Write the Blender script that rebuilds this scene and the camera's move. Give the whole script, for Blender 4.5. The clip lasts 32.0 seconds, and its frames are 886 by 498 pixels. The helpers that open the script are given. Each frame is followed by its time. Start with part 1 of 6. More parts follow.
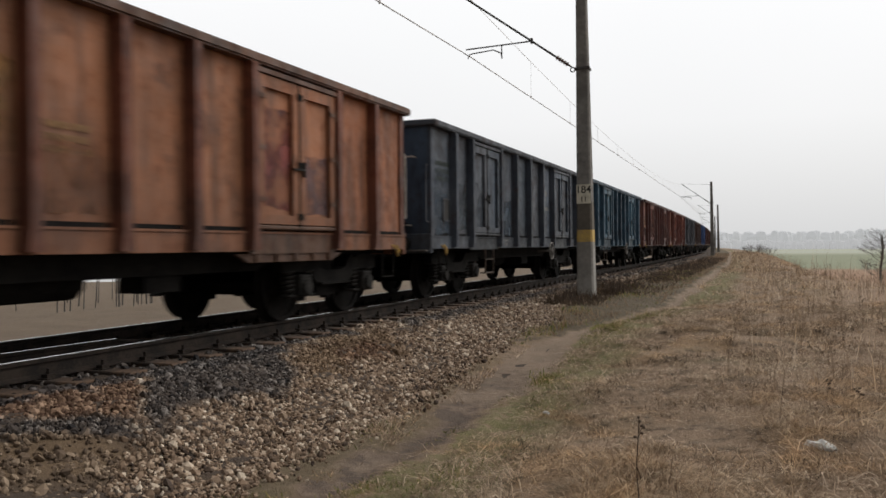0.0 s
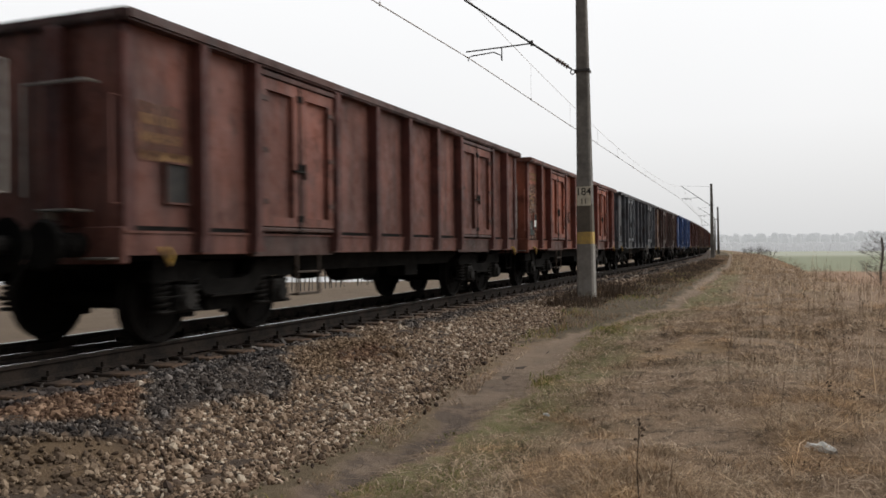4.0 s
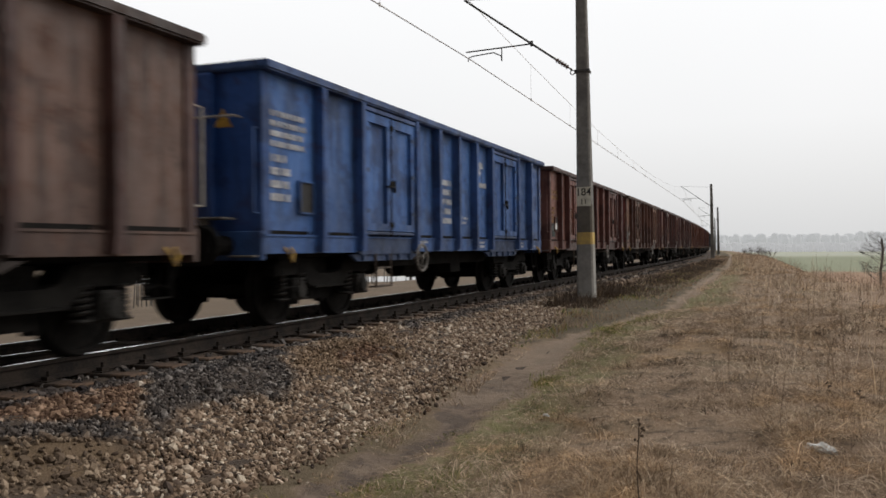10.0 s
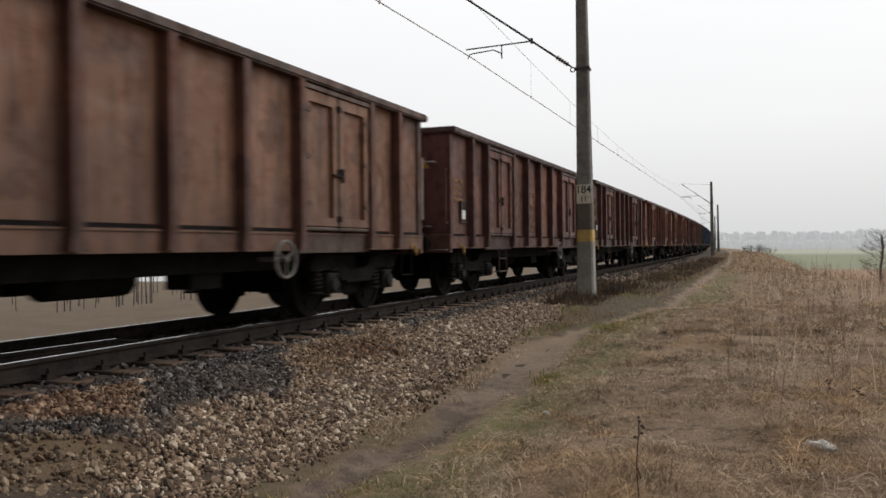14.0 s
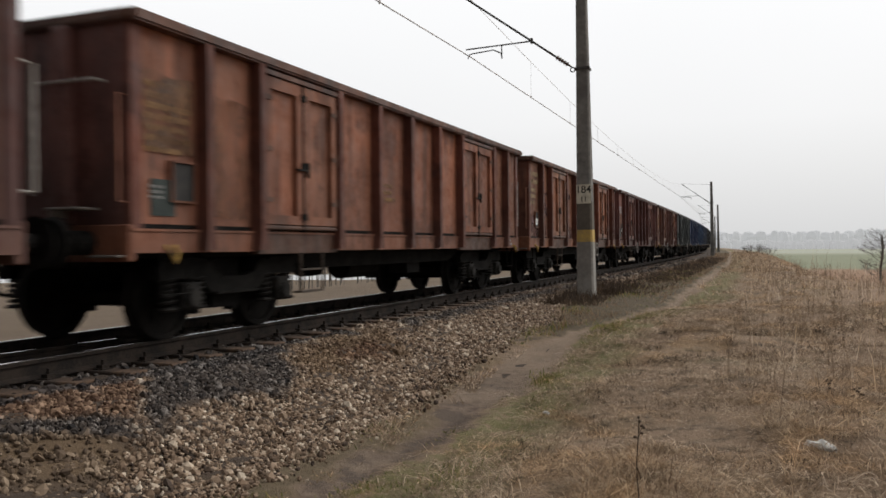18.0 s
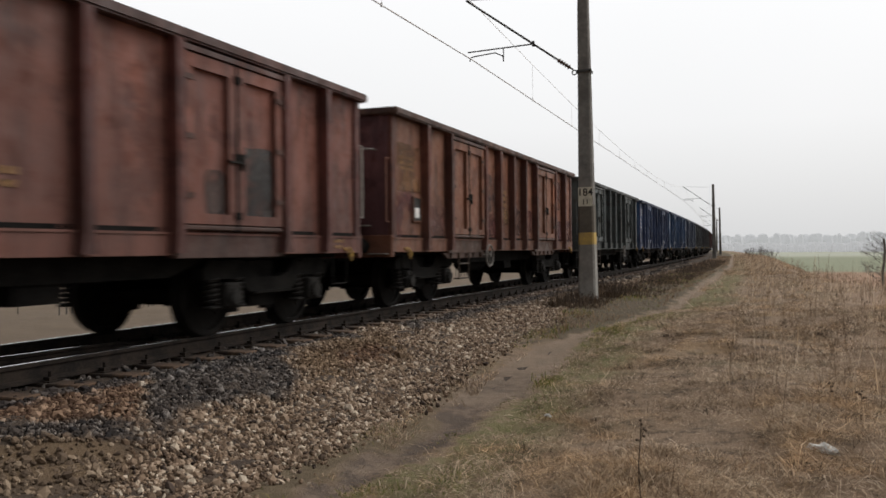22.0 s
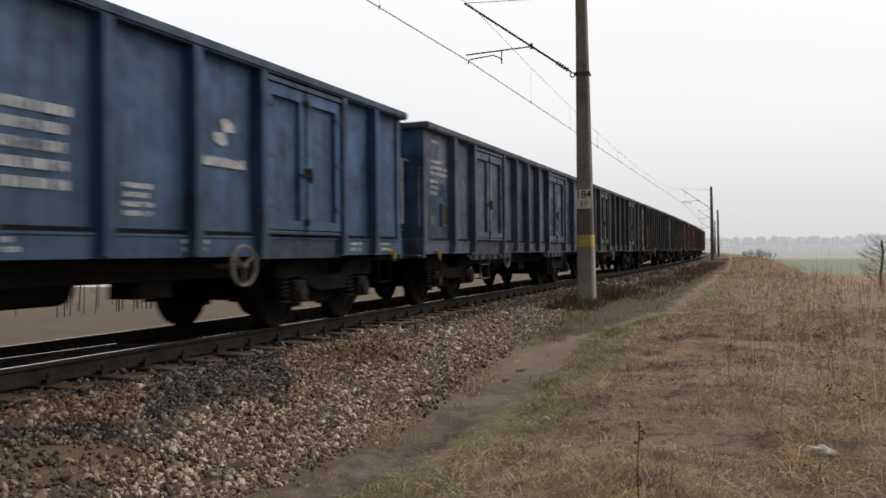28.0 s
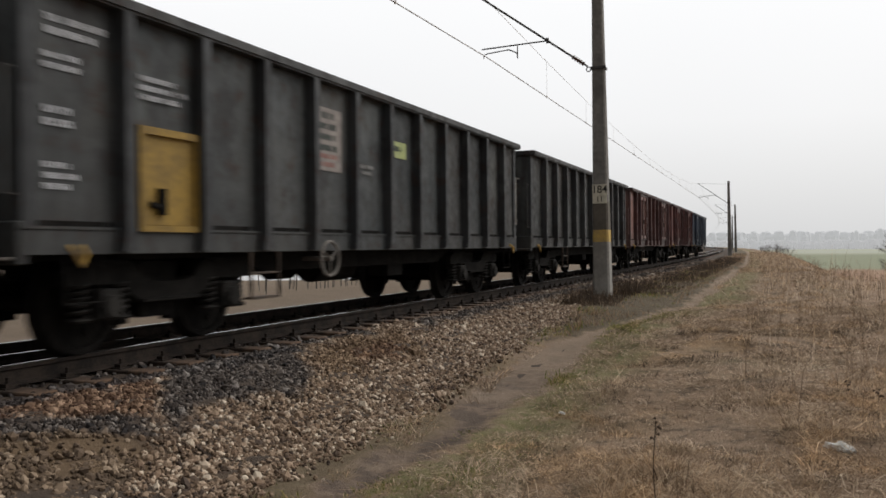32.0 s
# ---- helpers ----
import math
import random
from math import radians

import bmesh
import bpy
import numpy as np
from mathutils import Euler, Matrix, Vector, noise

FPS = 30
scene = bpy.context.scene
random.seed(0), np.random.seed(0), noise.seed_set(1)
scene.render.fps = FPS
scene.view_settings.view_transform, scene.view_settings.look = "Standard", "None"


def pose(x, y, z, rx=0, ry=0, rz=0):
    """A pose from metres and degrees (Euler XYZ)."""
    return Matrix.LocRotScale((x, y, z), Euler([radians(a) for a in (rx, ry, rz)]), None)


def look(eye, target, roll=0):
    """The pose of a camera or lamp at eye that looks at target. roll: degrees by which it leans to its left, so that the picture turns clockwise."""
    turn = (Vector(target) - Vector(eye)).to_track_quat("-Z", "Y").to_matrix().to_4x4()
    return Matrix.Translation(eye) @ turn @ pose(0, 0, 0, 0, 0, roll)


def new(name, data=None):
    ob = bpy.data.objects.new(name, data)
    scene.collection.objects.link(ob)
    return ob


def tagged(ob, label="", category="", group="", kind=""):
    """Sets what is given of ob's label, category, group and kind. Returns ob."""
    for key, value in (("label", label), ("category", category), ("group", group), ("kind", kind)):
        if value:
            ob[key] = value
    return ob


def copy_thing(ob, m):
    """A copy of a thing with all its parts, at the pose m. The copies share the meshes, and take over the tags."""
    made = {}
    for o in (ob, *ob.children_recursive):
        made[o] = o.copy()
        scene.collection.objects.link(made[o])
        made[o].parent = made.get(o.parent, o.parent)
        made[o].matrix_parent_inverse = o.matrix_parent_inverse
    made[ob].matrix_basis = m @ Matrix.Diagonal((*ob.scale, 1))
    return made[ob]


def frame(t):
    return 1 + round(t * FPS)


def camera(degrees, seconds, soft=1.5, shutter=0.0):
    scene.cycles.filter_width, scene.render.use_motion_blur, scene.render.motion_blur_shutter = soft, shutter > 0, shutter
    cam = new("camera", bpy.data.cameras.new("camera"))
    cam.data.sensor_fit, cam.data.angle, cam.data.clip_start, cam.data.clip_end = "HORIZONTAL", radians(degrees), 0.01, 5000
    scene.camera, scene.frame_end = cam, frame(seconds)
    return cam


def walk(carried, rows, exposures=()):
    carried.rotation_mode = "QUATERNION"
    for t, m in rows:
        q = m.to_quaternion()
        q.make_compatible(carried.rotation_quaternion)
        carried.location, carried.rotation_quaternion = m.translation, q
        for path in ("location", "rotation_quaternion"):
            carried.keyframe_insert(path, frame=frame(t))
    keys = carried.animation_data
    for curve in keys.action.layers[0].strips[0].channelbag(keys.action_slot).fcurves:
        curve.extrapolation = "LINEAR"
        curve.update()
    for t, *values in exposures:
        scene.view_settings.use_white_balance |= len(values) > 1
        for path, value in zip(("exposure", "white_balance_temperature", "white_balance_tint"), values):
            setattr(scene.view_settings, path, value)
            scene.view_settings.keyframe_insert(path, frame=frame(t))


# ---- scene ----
# The track runs along +Y at X = -OFFSET, bends left with a wide radius beyond Y = 0; rail tops lie at Z = 0.
SECONDS = 32.0
OFFSET = 6.90
RADIUS = 2560.0
EYE_Z = 0.9735
LENS = 55.82

# ---- camera ----
cam = camera(LENS, SECONDS, soft=1.6, shutter=0.4)

# seconds, pan to the left and tilt up of the shaky tripod, in thousandths of a radian
SHAKES = (
    (0.0, 0, 0), (0.5, 0, 1.9), (1.0, 0.3, 3), (1.5, 6, 0), (2.0, 17.4, 0.8), (2.5, 6, 3.6), (3.0, 0.3, 4), (3.5, 0, 2),
    (5.5, 0.3, 5.3), (6.0, 0, 0.3), (6.5, 16.1, 0), (7.0, 3, 0.4), (7.5, 0, 0), (8.0, 0, 0), (8.5, 0.3, 0), (9.0, 0.3, 2.8),
    (9.5, 0.3, 5.2), (10.0, 0, 3), (10.5, 0.3, 3), (11.0, 0, 7.1), (11.5, 15.4, 4.2), (12.0, 19.3, 5.1), (12.5, 2, 0), (13.0, 0, 0),
    (13.5, 0, 2.5), (14.0, 0, 0), (14.5, 0, 0), (16.5, 4.9, 2.2), (17.0, 0, 6.2), (17.5, 0, 0), (18.0, 0, 0), (18.5, 0, 3),
    (19.0, 0.3, 5.2), (19.5, 0, 2.4), (20.0, 0, 4), (20.5, 0, 3), (21.0, 16.1, 4.4), (21.5, 18.2, 6.2), (22.0, 2, 3.3), (22.5, 0, 5.3),
    (23.0, 0, 0.5), (23.5, 0, 0), (24.0, 0.2, 0.8), (24.5, 0, 0), (25.0, 0.2, 2.8), (25.5, 10.2, 0), (27.5, 0, 0.3), (28.0, 0, 6),
    (28.5, 0, 4), (29.0, 0, 2.8), (29.5, 0, 4.7), (30.0, 12.2, 4.7), (30.5, 4, 3), (31.0, 0, 4), (31.5, 12.2, 2.2), (32.0, 18.6, 0.2),
)
walk(cam, [(t, pose(0, 0, EYE_Z, 90 - 0.153 + math.degrees(b / 1000), 0, 21.464 + math.degrees(a / 1000)) @ pose(0, 0, 0, 0, 0, -0.532))
           for t, a, b in SHAKES])

# ---- light: an overcast sky with a broad, weak sun behind the cloud ----
world = bpy.data.worlds.new("overcast_sky")
scene.world = world
world.use_nodes = True
wn, wl = world.node_tree.nodes, world.node_tree.links
wn.clear()
sky = wn.new("ShaderNodeTexSky")
sky.sky_type, sky.sun_disc = "NISHITA", False
sky.sun_elevation, sky.sun_rotation = radians(45), radians(53)
sky.air_density, sky.dust_density = 1.0, 6.0
sky_dim = wn.new("ShaderNodeVectorMath")
sky_dim.operation = "SCALE"
sky_dim.inputs["Scale"].default_value = 0.10
wl.new(sky.outputs["Color"], sky_dim.inputs[0])
coord = wn.new("ShaderNodeTexCoord")
split = wn.new("ShaderNodeSeparateXYZ")
wl.new(coord.outputs["Generated"], split.inputs[0])
ramp = wn.new("ShaderNodeValToRGB")
ramp.color_ramp.elements[0].position, ramp.color_ramp.elements[0].color = 0.0, (0.715, 0.718, 0.722, 1)
ramp.color_ramp.elements[1].position, ramp.color_ramp.elements[1].color = 0.4, (1.08, 1.08, 1.08, 1)
mid = ramp.color_ramp.elements.new(0.14)
mid.color = (0.93, 0.93, 0.935, 1)
wl.new(split.outputs["Z"], ramp.inputs[0])
cloud = wn.new("ShaderNodeTexNoise")
cloud.inputs["Scale"].default_value, cloud.inputs["Detail"].default_value = 1.6, 3
wl.new(coord.outputs["Generated"], cloud.inputs["Vector"])
cloud_ramp = wn.new("ShaderNodeMapRange")
cloud_ramp.inputs["To Min"].default_value, cloud_ramp.inputs["To Max"].default_value = 0.98, 1.10
wl.new(cloud.outputs["Fac"], cloud_ramp.inputs["Value"])
cover = wn.new("ShaderNodeVectorMath")
cover.operation = "SCALE"
wl.new(ramp.outputs["Color"], cover.inputs[0])
wl.new(cloud_ramp.outputs["Result"], cover.inputs["Scale"])
veil = wn.new("ShaderNodeMix")
veil.data_type = "RGBA"
veil.inputs["Factor"].default_value = 0.9
wl.new(sky_dim.outputs[0], veil.inputs["A"])
wl.new(cover.outputs[0], veil.inputs["B"])
# the unseen sky behind the camera is dimmed, to keep south-facing faces dark
thick = wn.new("ShaderNodeMapRange")
thick.interpolation_type = "SMOOTHSTEP"
for key, value in (("From Min", -0.9), ("From Max", 0.35), ("To Min", 0.30), ("To Max", 1.0)):
    thick.inputs[key].default_value = value
wl.new(split.outputs["Y"], thick.inputs["Value"])
shaded = wn.new("ShaderNodeVectorMath")
shaded.operation = "SCALE"
wl.new(veil.outputs["Result"], shaded.inputs[0])
wl.new(thick.outputs["Result"], shaded.inputs["Scale"])
back = wn.new("ShaderNodeBackground")
back.inputs["Strength"].default_value = 1.0
wl.new(shaded.outputs[0], back.inputs["Color"])
wout = wn.new("ShaderNodeOutputWorld")
wl.new(back.outputs[0], wout.inputs[0])

sun_data = bpy.data.lights.new("sun", "SUN")
sun_data.energy, sun_data.angle, sun_data.color = 1.6, radians(45), (1.0, 0.97, 0.93)
sun = new("sun", sun_data)
sun.matrix_world = look((60, 60, 75), (0, 0, 0))
scene.view_settings.exposure = 0.0


# ---- the line's geometry ----
def rail_point(s, o=0.0, z=0.0):
    """The point s metres along the track, o metres to its right, z above the rails."""
    if s <= 0:
        return Vector((-OFFSET + o, s, z))
    a = s / RADIUS
    return Vector((-OFFSET - RADIUS * (1 - math.cos(a)) + o * math.cos(a), RADIUS * math.sin(a) + o * math.sin(a), z))


def rail_pose(s, o=0.0, z=0.0):
    a = max(s, 0) / RADIUS
    return Matrix.Translation(rail_point(s, o, z)) @ Matrix.Rotation(a, 4, "Z")


def bend(s):
    s = np.clip(s, 0, 700)
    return -s * s / (2 * RADIUS)


def smooth(a, b, v):
    q = np.clip((v - a) / (b - a), 0, 1)
    return q * q * (3 - 2 * q)


def verge_level(s):
    """Height of the footpath beside the ballast: it climbs towards the mast."""
    return -0.62 + 0.36 * smooth(6, 21, s)


def path_line(s):
    """Distance of the footpath's middle from the track."""
    return 4.13 - 0.20 * smooth(6.5, 10, s) + 1.02 * smooth(12.3, 19.5, s) - 0.4 * smooth(50, 90, s)


def path_half(s):
    """Half the width of the trodden footpath: widest where it comes down to the ballast."""
    return 0.17 + 0.26 * smooth(7, 9.5, s) * (1 - smooth(10.8, 14, s))


def toe_line(s):
    """Distance of the ballast's foot from the track."""
    return 3.74 - 0.40 * smooth(6.8, 10.8, s) - 0.55 * smooth(14, 19, s)


def ground_level(o, s):
    """Height of the ground at o, s (arrays): ballast foot, verge, bank, field."""
    verge = verge_level(s)
    edge = 10.2 - 2.5 * smooth(20, 40, s)
    right = verge + 0.10 * smooth(4.6, 7, o) * (1 - smooth(18, 40, s)) - smooth(edge, edge + 6.5, o) * (3.2 + verge)
    left = -1.05 + 0.0 * o
    under = -0.75
    z = np.where(o > 0, right, left)
    z = np.where(o > 0, under + (z - under) * smooth(1.2, 2.7, o), under + (z - under) * smooth(1.5, 4.0, -o))
    z = z - 0.9 * smooth(12, 26, -o)
    return z


# ---- mesh helpers ----
def box(bm, x0, x1, y0, y1, z0, z1, m=None):
    vs = [bm.verts.new((x, y, z)) for x in (x0, x1) for y in (y0, y1) for z in (z0, z1)]
    for q in ((0, 1, 3, 2), (4, 6, 7, 5), (0, 4, 5, 1), (2, 3, 7, 6), (0, 2, 6, 4), (1, 5, 7, 3)):
        bm.faces.new([vs[i] for i in q])
    if m is not None:
        bmesh.ops.transform(bm, matrix=m, verts=vs)
    return vs


def rounded(bm, width=0.008, segments=1):
    bmesh.ops.bevel(bm, geom=list(bm.edges), offset=width, segments=segments, affect="EDGES", clamp_overlap=True)
    return bm


def tube(bm, a, b, r, n=8, r2=None):
    """A capped round bar from a to b."""
    a, b = Vector(a), Vector(b)
    m = Matrix.Translation((a + b) / 2) @ (b - a).to_track_quat("Z", "Y").to_matrix().to_4x4()
    bmesh.ops.create_cone(bm, cap_ends=True, segments=n, radius1=r, radius2=r if r2 is None else r2, depth=(b - a).length, matrix=m)


def pipe(bm, points, r, n=6):
    """One bent round bar through the points."""
    pts = [Vector(p) for p in points]
    loops = []
    side = None
    for i, p in enumerate(pts):
        d = (pts[min(i + 1, len(pts) - 1)] - pts[max(i - 1, 0)]).normalized()
        if side is None:
            side = d.orthogonal().normalized()
        side = (side - d * side.dot(d)).normalized()
        up = d.cross(side)
        loops.append([bm.verts.new(p + side * (r * math.cos(2 * math.pi * k / n)) + up * (r * math.sin(2 * math.pi * k / n))) for k in range(n)])
    for a, b in zip(loops, loops[1:]):
        for k in range(n):
            bm.faces.new((a[k], a[(k + 1) % n], b[(k + 1) % n], b[k]))
    bm.faces.new(loops[0][::-1]), bm.faces.new(loops[-1])


def ring(bm, centre, axis, r, thick, n=20, k=6):
    q = Vector(axis).to_track_quat("Z", "Y").to_matrix().to_4x4()
    m = Matrix.Translation(centre) @ q
    loops = []
    for i in range(n):
        a = 2 * math.pi * i / n
        loops.append([bm.verts.new(m @ Vector(((r + thick * math.cos(2 * math.pi * j / k)) * math.cos(a),
                                                (r + thick * math.cos(2 * math.pi * j / k)) * math.sin(a),
                                                thick * math.sin(2 * math.pi * j / k)))) for j in range(k)])
    for i in range(n):
        for j in range(k):
            bm.faces.new((loops[i][j], loops[(i + 1) % n][j], loops[(i + 1) % n][(j + 1) % k], loops[i][(j + 1) % k]))


def plate(bm, outline, x0, x1):
    """An outline in Y, Z given thickness along X."""
    a = [bm.verts.new((x0, y, z)) for y, z in outline]
    b = [bm.verts.new((x1, y, z)) for y, z in outline]
    bm.faces.new(a), bm.faces.new(b[::-1])
    for i in range(len(a)):
        j = (i + 1) % len(a)
        bm.faces.new((a[j], a[i], b[i], b[j]))


def mesh_of(bm, name, material, smoothed=False):
    bmesh.ops.recalc_face_normals(bm, faces=list(bm.faces))
    me = bpy.data.meshes.new(name)
    bm.to_mesh(me)
    bm.free()
    me.materials.append(material)
    if smoothed:
        me.shade_smooth()
    return me


def part(name, bm, material, parent, label="", smoothed=False):
    ob = new(name, mesh_of(bm, name, material, smoothed))
    ob.parent = parent
    return tagged(ob, label)


def whole(name, bm, material, label, category, kind="", group="", smoothed=False):
    return tagged(new(name, mesh_of(bm, name, material, smoothed)), label, category, group, kind)


def mesh_from(name, verts, faces, material):
    me = bpy.data.meshes.new(name)
    me.from_pydata(np.asarray(verts).tolist(), [], np.asarray(faces).tolist() if not isinstance(faces, list) else faces)
    me.materials.append(material)
    return me


# ---- materials ----
def nodes_of(name, rough=0.8, metal=0.0, spec=0.3):
    ma = bpy.data.materials.new(name)
    ma.use_nodes = True
    nt = ma.node_tree
    bs = nt.nodes["Principled BSDF"]
    bs.inputs["Roughness"].default_value = rough
    bs.inputs["Metallic"].default_value = metal
    bs.inputs["Specular IOR Level"].default_value = spec
    return ma, nt, bs


def noise_node(nt, vec, scale, detail=4, rough=0.6, w=None, stretch=None):
    if stretch:
        mp = nt.nodes.new("ShaderNodeMapping")
        mp.inputs["Scale"].default_value = stretch
        nt.links.new(vec, mp.inputs["Vector"])
        vec = mp.outputs[0]
    n = nt.nodes.new("ShaderNodeTexNoise")
    n.inputs["Scale"].default_value, n.inputs["Detail"].default_value, n.inputs["Roughness"].default_value = scale, detail, rough
    nt.links.new(vec, n.inputs["Vector"])
    if w is not None:
        n.noise_dimensions = "4D"
        nt.links.new(w, n.inputs["W"])
    return n.outputs["Fac"]


def span(nt, value, a, b, lo=0.0, hi=1.0):
    m = nt.nodes.new("ShaderNodeMapRange")
    m.interpolation_type = "SMOOTHSTEP"
    for k, v in zip(("From Min", "From Max", "To Min", "To Max"), (a, b, lo, hi)):
        m.inputs[k].default_value = v
    nt.links.new(value, m.inputs["Value"])
    return m.outputs["Result"]


def blend(nt, fac, a, b, kind="MIX"):
    m = nt.nodes.new("ShaderNodeMix")
    m.data_type, m.blend_type = "RGBA", kind
    for key, v in (("Factor", fac), ("A", a), ("B", b)):
        if isinstance(v, (int, float)):
            m.inputs[key].default_value = v
        elif isinstance(v, tuple):
            m.inputs[key].default_value = (*v, 1) if len(v) == 3 else v
        else:
            nt.links.new(v, m.inputs[key])
    return m.outputs["Result"]


def maths(nt, op, a, b=0.0):
    m = nt.nodes.new("ShaderNodeMath")
    m.operation = op
    for i, v in enumerate((a, b)):
        if isinstance(v, (int, float)):
            m.inputs[i].default_value = v
        else:
            nt.links.new(v, m.inputs[i])
    return m.outputs[0]


def relief(nt, bs, height, strength=0.4, distance=0.02):
    b = nt.nodes.new("ShaderNodeBump")
    b.inputs["Strength"].default_value, b.inputs["Distance"].default_value = strength, distance
    nt.links.new(height, b.inputs["Height"])
    nt.links.new(b.outputs[0], bs.inputs["Normal"])


def object_coords(nt):
    return nt.nodes.new("ShaderNodeTexCoord").outputs["Object"]


def plain(name, a, b, scale=6.0, rough=0.8, metal=0.0, fine=0.0, bump=0.0, spec=0.3):
    """Two colours mixed by noise at two scales, with optional relief."""
    ma, nt, bs = nodes_of(name, rough, metal, spec)
    co = object_coords(nt)
    big = noise_node(nt, co, scale)
    small = noise_node(nt, co, scale * 7, 3)
    f = span(nt, maths(nt, "ADD", maths(nt, "MULTIPLY", big, 0.65), maths(nt, "MULTIPLY", small, 0.35)), 0.36, 0.64)
    nt.links.new(blend(nt, f, a, b), bs.inputs["Base Color"])
    if bump:
        relief(nt, bs, small, bump, 0.01)
    return ma


def mark(name, a, b, scale=9.0, rough=0.8):
    """Stencilled lettering, rubbed away in places."""
    ma = plain(name, a, b, scale, rough)
    nt = ma.node_tree
    co = object_coords(nt)
    gone = nt.nodes.new("ShaderNodeBsdfTransparent")
    both = nt.nodes.new("ShaderNodeMixShader")
    rubbed = maths(nt, "ADD", maths(nt, "MULTIPLY", noise_node(nt, co, 3.0, 3), 0.6), maths(nt, "MULTIPLY", noise_node(nt, co, 26, 4, 0.7), 0.4))
    nt.links.new(span(nt, rubbed, 0.46, 0.66, 0.0, 0.85), both.inputs[0])
    nt.links.new(nt.nodes["Principled BSDF"].outputs[0], both.inputs[1])
    nt.links.new(gone.outputs[0], both.inputs[2])
    nt.links.new(both.outputs[0], nt.nodes["Material Output"].inputs["Surface"])
    return ma


def wagon_paint(name, worn=False):
    """Weathered wagon paint: the wagon's own colour with fading, rust, soot and streaks that differ from wagon to
    wagon, darker towards the bottom.
    """
    ma, nt, bs = nodes_of(name, 0.62, 0.0, 0.30)
    info = nt.nodes.new("ShaderNodeObjectInfo")
    co = object_coords(nt)
    seed = maths(nt, "MULTIPLY", info.outputs["Alpha"], 97.0)
    base = info.outputs["Color"]
    cloudy = noise_node(nt, co, 0.9, 5, 0.6, seed)
    streak = noise_node(nt, co, 3.2, 4, 0.65, seed, (1.0, 1.6, 0.18))
    spots = noise_node(nt, co, 4.5, 6, 0.7, seed)
    grain = noise_node(nt, co, 34, 3, 0.6)
    lighter = blend(nt, 1.0, blend(nt, 1.0, base, (1.5, 1.42, 1.34), "MULTIPLY"), (0.006, 0.0052, 0.0048), "ADD")
    faded = blend(nt, span(nt, cloudy, 0.40, 0.62, 0, 0.95), base, lighter)
    darker = blend(nt, span(nt, streak, 0.45, 0.64, 0, 0.75), faded, blend(nt, 1.0, base, (0.42, 0.40, 0.40), "MULTIPLY"))
    stain = noise_node(nt, co, 1.7, 6, 0.62, maths(nt, "ADD", seed, 13.0))
    darker = blend(nt, span(nt, stain, 0.53, 0.62, 0, 0.62), darker, blend(nt, 1.0, base, (0.38, 0.33, 0.33), "MULTIPLY"))
    rust = blend(nt, span(nt, spots, 0.55, 0.63, 0, 0.7), darker, blend(nt, 0.25, blend(nt, 1.0, darker, (0.85, 0.72, 0.66), "MULTIPLY"), (0.085, 0.036, 0.020)))
    grit = blend(nt, span(nt, grain, 0.3, 0.75, 0, 0.35), rust, blend(nt, 1.0, rust, (0.62, 0.62, 0.62), "MULTIPLY"))
    split = nt.nodes.new("ShaderNodeSeparateXYZ")
    nt.links.new(co, split.inputs[0])
    low_dark = maths(nt, "MULTIPLY", span(nt, split.outputs["Z"], 2.3, 0.95), span(nt, maths(nt, "ADD", maths(nt, "MULTIPLY", cloudy, 0.6), maths(nt, "MULTIPLY", stain, 0.4)), 0.36, 0.60, 0.14, 0.60))
    nt.links.new(blend(nt, low_dark, grit, blend(nt, 0.35, (0.026, 0.023, 0.021), base)), bs.inputs["Base Color"])
    nt.links.new(span(nt, spots, 0.3, 0.7, 0.42, 0.85), bs.inputs["Roughness"])
    relief(nt, bs, maths(nt, "ADD", maths(nt, "MULTIPLY", noise_node(nt, co, 2.2, 2, 0.5, seed), 2.0), maths(nt, "MULTIPLY", spots, 0.4)), 0.35, 0.03)
    if worn:
        # a thin coat, rubbed through in places to the paint below
        gone = nt.nodes.new("ShaderNodeBsdfTransparent")
        both = nt.nodes.new("ShaderNodeMixShader")
        nt.links.new(span(nt, noise_node(nt, co, 2.4, 5, 0.6, seed), 0.36, 0.60, 0.12, 0.92), both.inputs[0])
        nt.links.new(bs.outputs[0], both.inputs[1])
        nt.links.new(gone.outputs[0], both.inputs[2])
        nt.links.new(both.outputs[0], nt.nodes["Material Output"].inputs["Surface"])
    return ma


PAINT = wagon_paint("wagon_paint")
THIN_PAINT = wagon_paint("worn_thin_paint", True)
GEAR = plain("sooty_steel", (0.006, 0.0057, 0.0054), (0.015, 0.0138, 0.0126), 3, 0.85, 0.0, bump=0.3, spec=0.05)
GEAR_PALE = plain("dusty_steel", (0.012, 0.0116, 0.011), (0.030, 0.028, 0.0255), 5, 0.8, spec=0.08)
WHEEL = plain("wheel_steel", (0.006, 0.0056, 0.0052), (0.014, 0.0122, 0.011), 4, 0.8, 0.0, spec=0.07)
WHITE_MARK = mark("white_lettering", (0.46, 0.47, 0.49), (0.26, 0.26, 0.27), 9, 0.8)
YELLOW_MARK = mark("yellow_lettering", (0.50, 0.30, 0.05), (0.30, 0.17, 0.04), 9, 0.8)
BLACK_MARK = plain("black_plate", (0.012, 0.012, 0.012), (0.03, 0.028, 0.026), 9, 0.7)
YELLOW_PAINT = plain("yellow_paint", (0.27, 0.168, 0.028), (0.15, 0.095, 0.022), 2.5, 0.6)
STEP_YELLOW = plain("dirty_yellow_paint", (0.42, 0.26, 0.05), (0.16, 0.10, 0.04), 9, 0.7)
